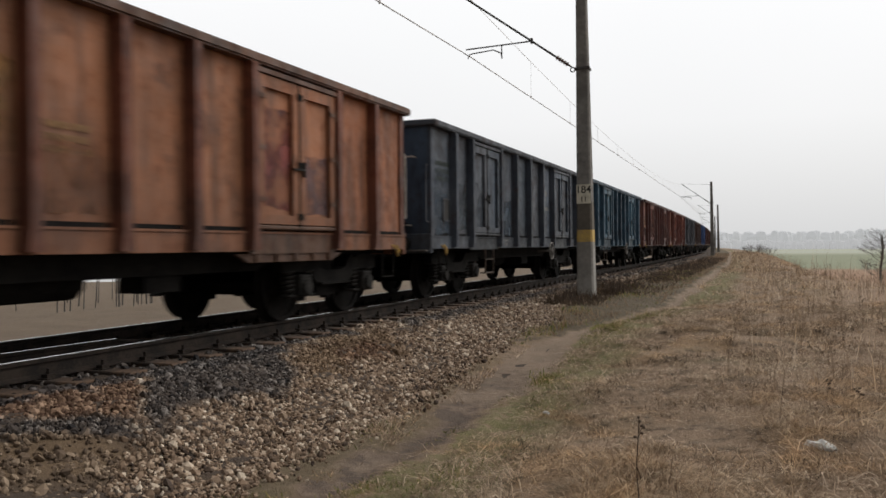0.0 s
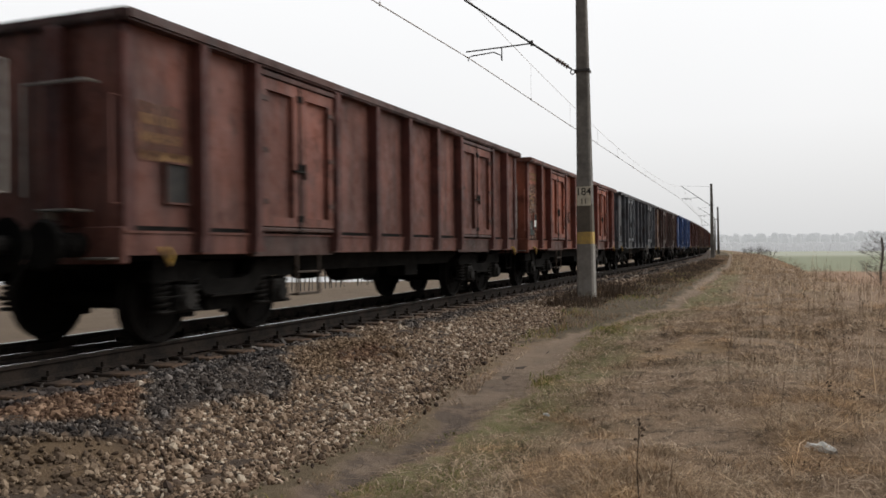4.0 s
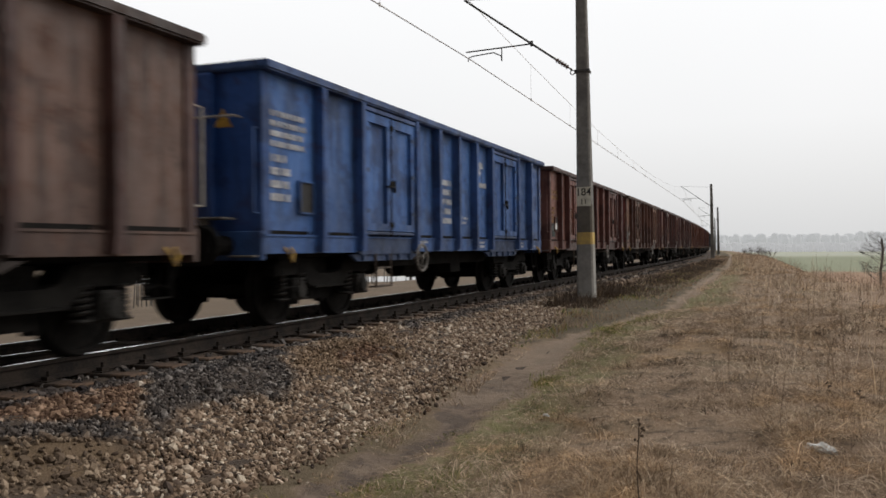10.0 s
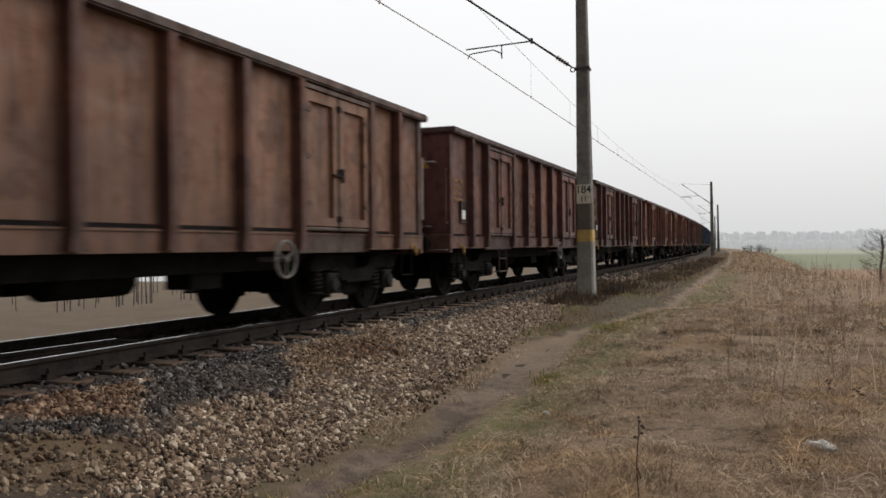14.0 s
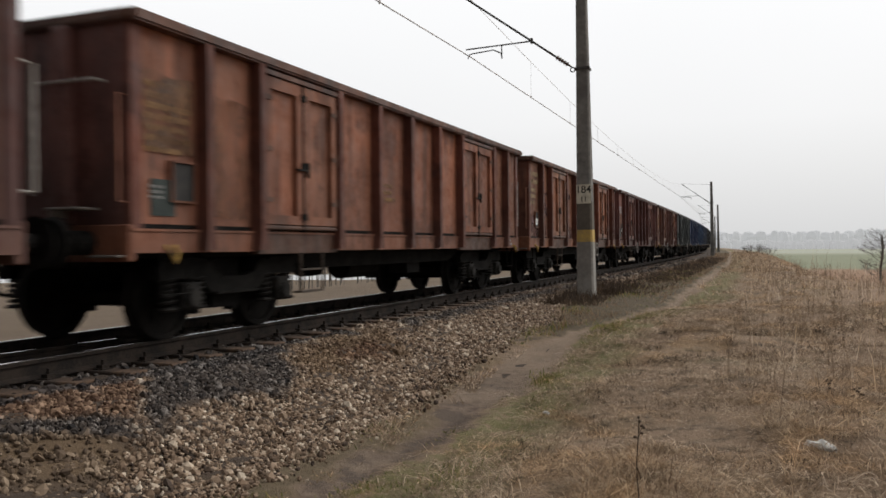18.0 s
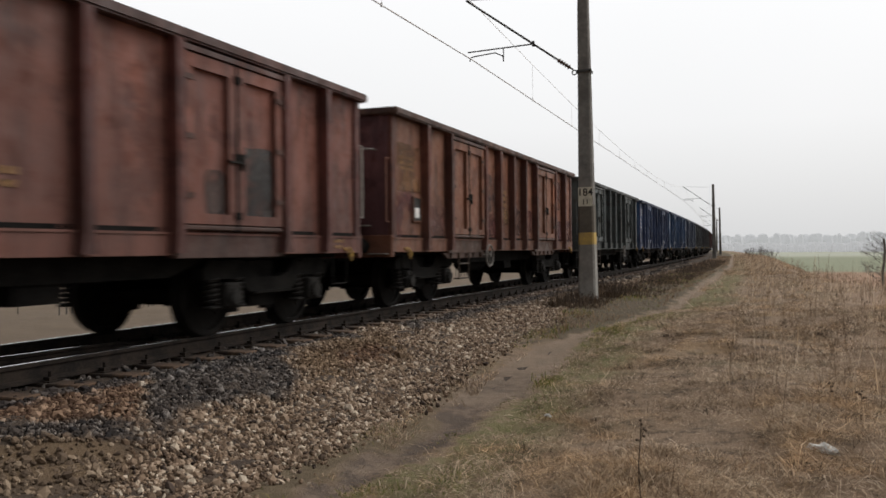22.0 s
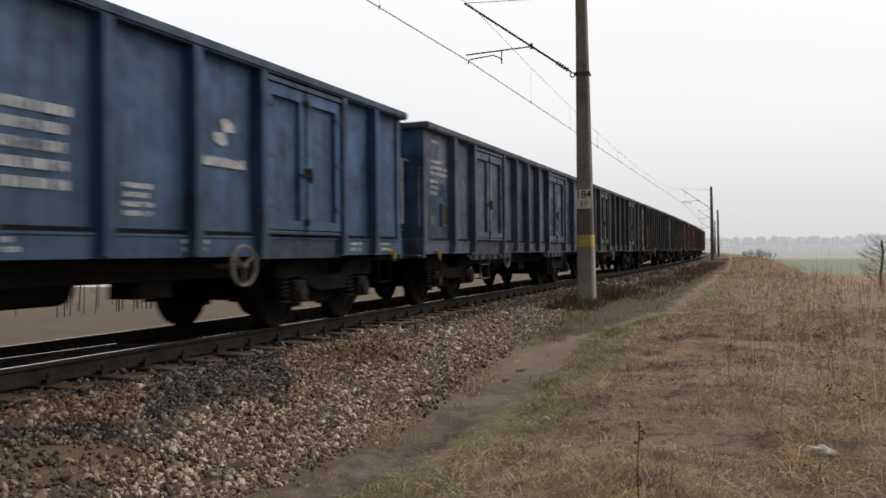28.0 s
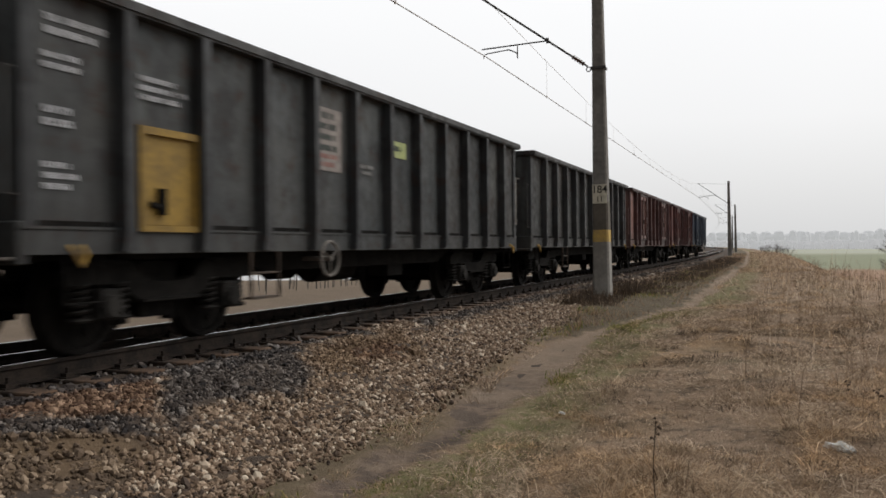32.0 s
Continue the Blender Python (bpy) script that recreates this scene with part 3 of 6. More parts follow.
def scatter_stones(name, count, o_range, s_range, size, seed, label, weights=None):
    """Angular stones strewn over the ballast, as one mesh."""
    rng = np.random.default_rng(seed)
    bm = bmesh.new()
    bmesh.ops.create_icosphere(bm, subdivisions=1, radius=1.0)
    base = np.array([v.co[:] for v in bm.verts])
    tri = np.array([[v.index for v in f.verts] for f in bm.faces])
    bm.free()
    o = rng.uniform(*o_range, count)
    s = s_range[0] + (s_range[1] - s_range[0]) * rng.random(count) ** (weights or 1.0)
    level = np.maximum(bed_level(o, s), ground_level(o, s))
    toe = toe_line(s)
    keep = o < toe - 0.12 + rng.normal(0, 0.10, count)
    strip, luck = o - 0.63 * s + rng.normal(0, 0.04, count), rng.random(count)
    keep &= ~((strip > -0.55) & (strip < -0.20) & (s < 4.8) & (luck < 0.86))
    keep &= ~((strip > -0.20) & (strip < 0.6) & (s < 4.3) & (luck < 0.45))
    o, s, level = o[keep], s[keep], level[keep]
    k = len(o)
    r = rng.lognormal(math.log(size), 0.33, k)
    scale = r[:, None] * rng.uniform(0.6, 1.25, (k, 3)) * np.array([1, 1, 0.75])
    q = rng.normal(size=(k, 4))
    q /= np.linalg.norm(q, axis=1)[:, None]
    w, x, y, z = q.T
    rot = np.stack([1 - 2 * (y * y + z * z), 2 * (x * y - z * w), 2 * (x * z + y * w), 2 * (x * y + z * w), 1 - 2 * (x * x + z * z), 2 * (y * z - x * w),
                    2 * (x * z - y * w), 2 * (y * z + x * w), 1 - 2 * (x * x + y * y)], -1).reshape(k, 3, 3)
    pts = base[None] * rng.uniform(0.72, 1.2, (k, len(base), 1)) * scale[:, None, :]
    pts = np.einsum("kij,kpj->kpi", rot, pts)
    pts += np.stack([o - OFFSET + bend(s), s, level + r * 0.12], -1)[:, None, :]
    faces = (tri[None] + (np.arange(k) * len(base))[:, None, None]).reshape(-1, 3)
    me = mesh_from(name, pts.reshape(-1, 3), faces, STONE)
    tagged(new(name, me), label, "ballast", kind="stuff")


scatter_stones("ballast_stones", 94000, (1.25, 4.0), (2.4, 24), 0.0200, 5, "loose brown and grey crushed stones on the track shoulder", 1.0)
scatter_stones("rear_ballast_stones", 9000, (1.25, 4.0), (-9, 2.4), 0.0300, 8, "loose crushed stones on the track shoulder by the rails", 1.0)
scatter_stones("far_ballast_stones", 9000, (1.3, 3.2), (24, 70), 0.042, 6, "crushed stones on the distant track shoulder", 1.3)
scatter_stones("track_stones", 6000, (-1.7, 1.3), (-1, 30), 0.036, 7, "oily stones between the sleepers, darkened by painted train shade", 1.0)


# ---- rails ----
RAIL_OUTLINE = ((-0.075, -0.172), (0.075, -0.172), (0.075, -0.160), (0.012, -0.135), (0.010, -0.045), (0.036, -0.034), (0.036, -0.006), (0.028, 0.0),
                (-0.028, 0.0), (-0.036, -0.006), (-0.036, -0.034), (-0.010, -0.045), (-0.012, -0.135), (-0.075, -0.160))


def sweep(bm, outline, stations, o):
    loops = []
    for s in stations:
        m = rail_pose(s, o)
        loops.append([bm.verts.new(m @ Vector((x, 0, z))) for x, z in outline])
    n = len(outline)
    for a, b in zip(loops, loops[1:]):
        for i in range(n):
            bm.faces.new((a[i], a[(i + 1) % n], b[(i + 1) % n], b[i]))
    bm.faces.new(loops[0][::-1]), bm.faces.new(loops[-1])


STATIONS = [*range(-300, 0, 50), *range(0, 421, 6)]


def build_rail(o, label):
    bm = bmesh.new()
    sweep(bm, RAIL_OUTLINE, STATIONS, o)
    rail = whole("rail", bm, RAIL_SIDE, label, "rail", group="running rails")
    bm = bmesh.new()
    sweep(bm, ((-0.018, 0.0005), (0.018, 0.0005), (0.016, 0.003), (-0.016, 0.003)), STATIONS, o)
    part("running_band", bm, RAIL_TOP, rail, "polished bright running surface")
    return rail


for side in (-1, 1):
    build_rail(side * 0.7535, "rusty steel rail with a polished running surface")


def build_guard_rail():
    bm = bmesh.new()
    loops = []
    for s, o in ((-12, -0.30), (5.4, 0.01), (7.3, 0.13), (7.7, 0.15)):
        m = rail_pose(s, o, -0.012 if s < 7.5 else -0.06)
        loops.append([bm.verts.new(m @ Vector((x * 0.8, 0, z * 0.9))) for x, z in RAIL_OUTLINE])
    n = len(RAIL_OUTLINE)
    for a, b in zip(loops, loops[1:]):
        for i in range(n):
            bm.faces.new((a[i], a[(i + 1) % n], b[(i + 1) % n], b[i]))
    bm.faces.new(loops[0][::-1]), bm.faces.new(loops[-1])
    rail = whole("guard_rail", bm, RAIL_SIDE, "short steel guard rail between the running rails", "rail")
    bm = bmesh.new()
    a, b = rail_point(5.4, 0.01, -0.009), rail_point(7.3, 0.13, -0.009)
    vs = [bm.verts.new(q) for q in (a + Vector((-0.012, 0, 0)), a + Vector((0.012, 0, 0)), b + Vector((0.012, 0, 0)), b + Vector((-0.012, 0, 0)))]
    bm.faces.new(vs)
    part("worn_edge", bm, RAIL_TOP, rail)


build_guard_rail()


# ---- sleepers with fastenings ----
def build_sleeper():
    bm = bmesh.new()
    box(bm, -1.3, 1.3, -0.125, 0.125, -0.33, -0.178)
    rounded(bm, 0.012)
    ob = whole("sleeper", bm, WOOD_OLD, "oil-darkened wooden sleeper set in the ballast", "sleeper", group="sleepers under the rails")
    for o in (-0.7535, 0.7535):
        bm = bmesh.new()
        box(bm, o - 0.17, o + 0.17, -0.075, 0.075, -0.18, -0.168)
        part("base_plate", bm, RAIL_SIDE, ob)
        for side in (-1, 1):
            bm = bmesh.new()
            x = o + side * 0.105
            box(bm, x - 0.035, x + 0.035, -0.045, 0.045, -0.168, -0.135)
            tube(bm, (x, 0, -0.15), (x, 0, -0.085), 0.018, 6)
            part("rail_clip", bm, RAIL_SIDE, ob)
    return ob


SLEEPER = build_sleeper()
SLEEPER.matrix_basis = rail_pose(-3.0)
for i in range(1, 190):
    s = -3.0 + 0.62 * i
    copy_thing(SLEEPER, rail_pose(s) @ pose(random.uniform(-0.03, 0.03), 0, 0, 0, 0, random.uniform(-0.6, 0.6)))


# ---- catenary masts ----
def text_part(name, words, size, m, material, parent):
    cu = bpy.data.curves.new(name, "FONT")
    cu.offset = 0.0025
    cu.body, cu.size, cu.extrude, cu.align_x, cu.align_y = words, size, 0.002, "CENTER", "CENTER"
    tmp = bpy.data.objects.new(name, cu)
    me = bpy.data.meshes.new_from_object(tmp)
    bpy.data.objects.remove(tmp)
    me.materials.clear()
    me.materials.append(material)
    ob = new(name, me)
    ob.parent = parent
    ob.matrix_basis = m
    return ob


def mast_width(z):
    return 0.40 - 0.022 * z


def build_mast(s, o, top, lean, marked, base):
    """A tapering square concrete mast with its cantilever, insulators and steady arm over the track."""
    mast = tagged(new("catenary_mast"), "weathered grey concrete catenary mast with painted bands" if marked else "distant concrete catenary mast", "mast", "masts along the line")
    mast.matrix_basis = rail_pose(s, o) @ pose(0, 0, 0, 0, lean, 0)

    def shaft(z0, z1, grow=0.0):
        bm = bmesh.new()
        loops = []
        for z in (z0, z1):
            h = mast_width(z) / 2 + grow
            c = h * 0.22
            loops.append([bm.verts.new((x, y, z)) for x, y in ((-h + c, -h), (h - c, -h), (h, -h + c), (h, h - c), (h - c, h), (-h + c, h), (-h, h - c), (-h, -h + c))])
        bm.faces.new(loops[0][::-1]), bm.faces.new(loops[1])
        for i in range(8):
            bm.faces.new((loops[0][i], loops[0][(i + 1) % 8], loops[1][(i + 1) % 8], loops[1][i]))
        return bm

    part("shaft", shaft(base - 0.5, top), CONCRETE_DARK, mast)
    if marked:
        part("dark_band", shaft(1.35, 2.02, 0.003), BAND_DARK, mast, "brown painted band")
        part("pale_foot", shaft(base - 0.5, 1.06, 0.003), CONCRETE, mast, "paler bare concrete foot")
        part("yellow_band", shaft(1.06, 1.35, 0.003), BAND_YELLOW, mast, "faded yellow painted band")
        h = mast_width(2.3) / 2
        bm = bmesh.new()
        box(bm, -h + 0.005, h - 0.005, -h - 0.012, -h - 0.004, 1.98, 2.44)
        plate_ob = part("number_plate", bm, PLATE_CREAM, mast, "cream plate with black figures")
        text_part("figures", "184", 0.25, pose(0, -h - 0.0125, 2.31, 90, 0, 0), BLACK_MARK, plate_ob)
        text_part("figures", "11", 0.17, pose(0, -h - 0.0125, 2.08, 90, 0, 0), BLACK_MARK, plate_ob)
    # cantilever: inclined tube from the mast up over the track
    foot_z, tip_o, tip_z = 5.25, -o - 0.2, 7.35
    h = mast_width(foot_z) / 2
    bm = bmesh.new()
    box(bm, -h - 0.02, h + 0.06, -h - 0.03, -h - 0.005, foot_z - 0.035, foot_z + 0.025)
    box(bm, -h - 0.03, -h - 0.005, -h - 0.03, h + 0.03, foot_z - 0.035, foot_z + 0.025)
    box(bm, h + 0.005, h + 0.03, -h - 0.03, h + 0.03, foot_z - 0.035, foot_z + 0.025)
    part("clamp", bm, IRON, mast)
    start = Vector((-h - 0.03, -0.02, foot_z))
    bm = bmesh.new()
    ring(bm, start + Vector((-0.07, 0, 0)), (0, 1, 0), 0.055, 0.015, 12, 5)
    part("hinge_ring", bm, IRON, mast)
    along = (Vector((tip_o, 0, tip_z)) - start).normalized()
    bm = bmesh.new()
    tube(bm, start + along * 0.12, start + along * 0.66, 0.022, 8)
    for i in range(5):
        c = start + along * (0.24 + 0.075 * i)
        tube(bm, c, c + along * 0.035, 0.062, 10, 0.040)
    part("insulator", bm, GLAZE, mast, "brown ribbed insulator", True)
    bm = bmesh.new()
    tube(bm, start + along * 0.62, Vector((tip_o, 0, tip_z)), 0.026, 8)
    part("cantilever_tube", bm, IRON, mast)
    bm = bmesh.new()
    tube(bm, (tip_o, 0, tip_z), (-h, 0, min(top - 0.1, 7.15)), 0.008, 6)
    part("tie_rod", bm, IRON, mast)
    # registration tube and curved steady arm
    k = start + along * 1.35
    end = Vector((-o - 0.18, 0, 6.02))
    bm = bmesh.new()
    tube(bm, k, end, 0.018, 8)
    tube(bm, k + Vector((0, 0, -0.06)), k + Vector((0, 0, 0.07)), 0.035, 8)
    part("registration_tube", bm, IRON, mast)
    drop = k.lerp(end, 0.45)
    bm = bmesh.new()
    pipe(bm, (drop, drop + Vector((0, 0, -0.34)), drop + Vector((-0.02, 0, -0.2)), drop + Vector((-0.22, 0, -0.10)), Vector((-o - 0.02, 0, 5.90)),
              Vector((-o - 0.12, 0, 5.87)), Vector((-o - 0.13, 0, 5.78))), 0.016)
    part("steady_arm", bm, IRON, mast)
    return mast


MASTS = ((20.1, 2.80, 7.5, -0.55, True, -0.3), (90.5, 2.80, 7.45, -0.6, False, -0.3), (141.0, 2.82, 7.3, -0.6, False, -0.3), (206, 2.8, 7.4, 0, False, -0.3))
for row in MASTS:
    build_mast(*row)


def build_wires():
    supports = [-45.0, 20.1, 90.5, 141.0, 206.0, 270.0]
    for name, label, shift in (("contact_wire", "worn copper contact wire over the track", -0.110), ("contact_wire", "worn copper contact wire over the track", -0.090)):
        bm = bmesh.new()
        pts = []
        for a, b in zip(supports, supports[1:]):
            for i in range(6):
                q = i / 6
                pts.append(rail_point(a + (b - a) * q, shift, 5.78 - 0.17 * 4 * q * (1 - q)))
        pipe(bm, pts, 0.0085, 5)
        whole(name, bm, COPPER, label, "wire", group="overhead wires")
    bm = bmesh.new()
    pts, drops = [], []
    for a, b in zip(supports, supports[1:]):
        n = 12
        for i in range(n):
            q = i / n
            z = 7.25 - 1.28 * 4 * q * (1 - q)
            pts.append(rail_point(a + (b - a) * q, -0.1, z))
            if i:
                drops.append((a + (b - a) * q, z, 5.78 - 0.17 * 4 * q * (1 - q)))
    pipe(bm, pts, 0.008, 5)
    wire = whole("messenger_wire", bm, COPPER, "sagging carrier wire above the contact wires", "wire", group="overhead wires")
    for s, z, zc in drops:
        bm = bmesh.new()
        p0, p1 = rail_point(s, -0.1, z), rail_point(s, -0.1, zc)
        tube(bm, p0, p1, 0.004, 4)
        tube(bm, p1 + Vector((0, 0, 0.05)), p1 + Vector((0, 0, -0.03)), 0.022, 6)
        part("dropper", bm, COPPER, wire)


build_wires()


# ---- plants ----
def blades(name, count, o_range, s_range, height, width, material, seed, label, lean=0.6, power=1.0, keep=None, clusters=0):
    """Grass blades as bent slivers in one mesh."""
    rng = np.random.default_rng(seed)
    o = rng.uniform(*o_range, count)
    s = s_range[0] + (s_range[1] - s_range[0]) * rng.random(count) ** power
    fan = None
    if clusters:
        pick = rng.integers(0, clusters, count)
        off = rng.normal(0, 1, (count, 2))
        girth = rng.uniform(0.02, 0.075, clusters)
        fan = np.arctan2(off[:, 1], off[:, 0])
        o = o[:clusters][pick] + off[:, 0] * girth[pick]
        s = s[:clusters][pick] + off[:, 1] * girth[pick]
    clump = np.array([noise.noise((a * 0.9, b * 0.9, 1.7 + seed)) for a, b in zip(o, s)])
    ok = rng.random(count) < np.clip(0.72 + 0.8 * clump, 0.2, 1)
    if keep is not None:
        ok &= keep(o, s, rng)
    o, s, clump = o[ok], s[ok], clump[ok]
    fan = fan[ok] if clusters else None
    k = len(o)
    z = ground_level(o, s) - 0.02 + np.array([noise.noise((a * 1.1, b * 1.1, 3.0)) * 0.055 + noise.noise((a * 0.35, b * 0.35, 9.0)) * 0.09 + noise.noise((a * 2.6, b * 2.6, 5.0)) * 0.040 for a, b in zip(o, s)])
    h = height * rng.lognormal(0, 0.4, k) * np.clip(1 + clump, 0.5, 1.7)
    wide = width * rng.uniform(0.6, 1.4, k) * (1 + s / 30)
    a = rng.uniform(0, 2 * math.pi, k)
    bow = lean * rng.uniform(0.2, 1.5, k) * h
    side = np.stack([np.cos(a), np.sin(a), np.zeros(k)], -1)
    fall = fan + rng.normal(0, 0.35, k) if clusters else rng.uniform(0, 2 * math.pi, k)
    out = np.stack([np.cos(fall), np.sin(fall), np.zeros(k)], -1)
    root = np.stack([o - OFFSET + bend(s), s, z], -1)
    up = np.array([0, 0, 1.0])
    mid = root + up * (h * 0.62)[:, None] + out * (bow * 0.3)[:, None]
    tip = root + up * (h * np.clip(1.0 - 0.25 * lean, 0.4, 1))[:, None] + out * bow[:, None]
    v = np.stack([root - side * wide[:, None], root + side * wide[:, None], mid - side * (wide * 0.7)[:, None], mid + side * (wide * 0.7)[:, None], tip], 1).reshape(-1, 3)
    f = []
    i0 = np.arange(k) * 5
    quads = np.stack([i0, i0 + 1, i0 + 3, i0 + 2], -1).tolist()
    tris = np.stack([i0 + 2, i0 + 3, i0 + 4], -1).tolist()
    me = mesh_from(name, v, quads + tris, material)
    tagged(new(name, me), label, "grass", kind="stuff")


def off_path(o, s, rng):
    return (o > path_line(s) + path_half(s) + 0.02 + rng.normal(0, 0.08, len(o)))


def tussocky(o, s, rng):
    tuft = np.array([noise.noise((a * 2.3, b * 2.3, 4.4)) for a, b in zip(o, s)])
    return off_path(o, s, rng) & (rng.random(len(o)) < np.clip(0.25 + 2.2 * tuft, 0.03, 1))


def tussocky_toe(o, s, rng):
    tuft = np.array([noise.noise((a * 1.6, b * 1.6, 7.7)) for a, b in zip(o, s)])
    toe = toe_line(s)
    return (rng.random(len(o)) < np.clip(0.1 + 1.6 * tuft, 0.02, 1)) & (np.abs(o - toe - 0.08) < 0.22)


def greening(o, s, rng):
    """Patches of new grass, densest at the path's edge."""
    tuft = np.array([noise.noise((a * 0.9, b * 0.7, 6.1)) for a, b in zip(o, s)])
    d = o - path_line(s) - path_half(s)
    return off_path(o, s, rng) & (rng.random(len(o)) < np.clip(0.5 + 1.6 * tuft, 0.03, 1) * (1 - smooth(0.15, 0.95, d)))


def path_edge(o, s, rng):
    """A broken green fringe right beside the path."""
    tuft = np.array([noise.noise((a * 1.6, b * 1.3, 2.6)) for a, b in zip(o, s)])
    d = o - path_line(s) - path_half(s)
    return (d > rng.normal(0.0, 0.04, len(o))) & (d < 0.34 + 0.25 * tuft) & (rng.random(len(o)) < np.clip(0.75 + 1.2 * tuft, 0.1, 1))


def away(o, s, rng):
    """Thins out towards the green edge of the path."""
    return tussocky(o, s, rng) & (rng.random(len(o)) < smooth(0.3, 0.9, o - path_line(s)) + 0.3)


def beyond_path(o, s, rng):
    return (o < path_line(s) - path_half(s) - 0.05 + rng.normal(0, 0.06, len(o))) & (o > toe_line(s) - 0.15)


blades("tan_grass_mat", 20000, (5.8, 7.1), (4.3, 6.4), 0.075, 0.0026, TAN, 29, "thick mat of tan straw in the grass", 2.6, 1.0, None, 260)
blades("tan_grass_patch", 3000, (6.8, 7.8), (6.8, 8.6), 0.055, 0.0026, TAN, 30, "tan mat of fallen grass round the litter", 2.8, 1.0, None, 130)
blades("matted_straw", 120000, (4.4, 11.0), (3.0, 20), 0.052, 0.0018, STRAW, 27, "long matted strands of fallen straw", 4.0, 1.0, away)
blades("straw_litter", 170000, (4.3, 10.5), (3.2, 18), 0.040, 0.0025, STRAW, 16, "flattened pale straw covering the bank", 4.0, 1.0, off_path)
blades("dry_grass", 140000, (4.3, 11.5), (3.0, 18), 0.048, 0.0018, STRAW, 11, "tussocks of pale dry grass on the bank", 2.2, 1.0, away)
blades("rear_straw", 30000, (4.15, 11.5), (-7, 3.0), 0.05, 0.0036, STRAW, 31, "dry straw on the bank beside the footpath", 3.0, 1.0, off_path)
blades("dark_grass", 30000, (5.0, 9.5), (3.0, 16), 0.055, 0.0028, DARK_WEED, 23, "dark dead undergrowth in the dry grass", 2.0, 1.0, tussocky)
blades("grass_tufts", 42000, (4.8, 11.5), (2.0, 16), 0.072, 0.0020, STRAW, 18, "fanned tufts of bleached dry grass", 1.5, 1.0, away, 1500)
blades("fallen_stems", 16000, (5.0, 8.6), (3.4, 9.5), 0.075, 0.0021, STRAW, 35, "long bleached stems lying over the grass", 3.4, 1.0, tussocky)
blades("line_side_brush", 16000, (2.5, 4.3), (21, 75), 0.15, 0.0030, DARK_WEED, 36, "dark dead brush between the ballast and the footpath", 0.8, 1.2, beyond_path)
blades("reed_stems", 1300, (6.4, 11.5), (7, 34), 0.40, 0.0022, STRAW, 19, "thin pale upright grass stems on the bank", 0.25, 1.0, off_path)
blades("dry_grass_tall", 60000, (4.6, 12.0), (12, 42), 0.085, 0.0032, STRAW, 15, "taller dry grass further along the bank", 1.9, 1.0, tussocky)
blades("dry_grass_far", 60000, (4.3, 13.0), (38, 130), 0.12, 0.0038, STRAW, 12, "dry grass along the bank towards the bend", 1.1, 1.5, off_path)
blades("green_grass", 62000, (4.2, 5.6), (2.6, 16), 0.040, 0.0026, FRESH, 13, "short new green grass beside the footpath", 1.4, 1.0, greening)
blades("path_edge_grass", 26000, (4.0, 5.4), (3.2, 17), 0.032, 0.0020, FRESH, 34, "fresh green grass along the edge of the footpath", 1.3, 1.0, path_edge)
blades("verge_grass", 24000, (2.6, 4.7), (13, 110), 0.08, 0.0045, STALK, 14, "dark dead grass between the ballast and the footpath", 1.2, 1.3, beyond_path)
blades("toe_grass", 30000, (3.2, 4.0), (3, 13), 0.045, 0.0028, STRAW, 24, "stray dry grass at the foot of the ballast", 1.8, 1.0, tussocky_toe)
blades("toe_green", 9000, (3.3, 4.0), (3.4, 8), 0.030, 0.0026, FRESH, 28, "sparse green sprouts at the foot of the ballast", 1.4, 1.0, tussocky_toe)
blades("verge_green", 9000, (2.8, 4.6), (12, 40), 0.05, 0.004, FRESH, 20, "thin green grass between the ballast and the footpath", 1.2, 1.2, beyond_path)
blades("mast_weeds", 6000, (2.2, 3.5), (17.6, 24), 0.20, 0.004, DARK_WEED, 17, "dark withered weeds round the foot of the mast", 0.8, 1.0)


def stalks(name, count, o_range, s_range, height, seed, label):
    """Withered weed stems with seed heads, as one mesh."""
    rng = random.Random(seed)
    bm = bmesh.new()
    for _ in range(count):
        o, s = rng.uniform(*o_range), s_range[0] + (s_range[1] - s_range[0]) * rng.random()
        z = float(ground_level(np.array([o]), np.array([s]))[0])
        h = height * rng.uniform(0.45, 1.15)
        p = Vector((o - OFFSET + float(bend(np.array([s]))[0]), s, z - 0.03))
        d = Vector((rng.uniform(-0.15, 0.15), rng.uniform(-0.15, 0.15), 1))
        q = p + d * h * 0.55
        e = q + (d + Vector((rng.uniform(-0.15, 0.15), rng.uniform(-0.15, 0.15), 0))) * h * 0.45
        tube(bm, p, q, 0.004, 3, 0.003)
        tube(bm, q, e, 0.003, 3, 0.002)
        for j in range(rng.randint(1, 4)):
            b = p.lerp(e, rng.uniform(0.55, 1.0))
            w = b + Vector((rng.uniform(-0.1, 0.1), rng.uniform(-0.1, 0.1), rng.uniform(0.03, 0.12)))
            tube(bm, b, w, 0.002, 3, 0.0015)
            tube(bm, w, w + Vector((0, 0, 0.02)), 0.011, 4, 0.006)
    whole(name, bm, STALK, label, "weeds", "stuff")


stalks("weed_stalks", 260, (6.4, 10.8), (8, 40), 0.44, 21, "tall withered brown weed stalks on the bank")
stalks("weed_stalks_far", 260, (4.8, 12), (40, 110), 0.7, 22, "withered weeds along the crest of the bank")


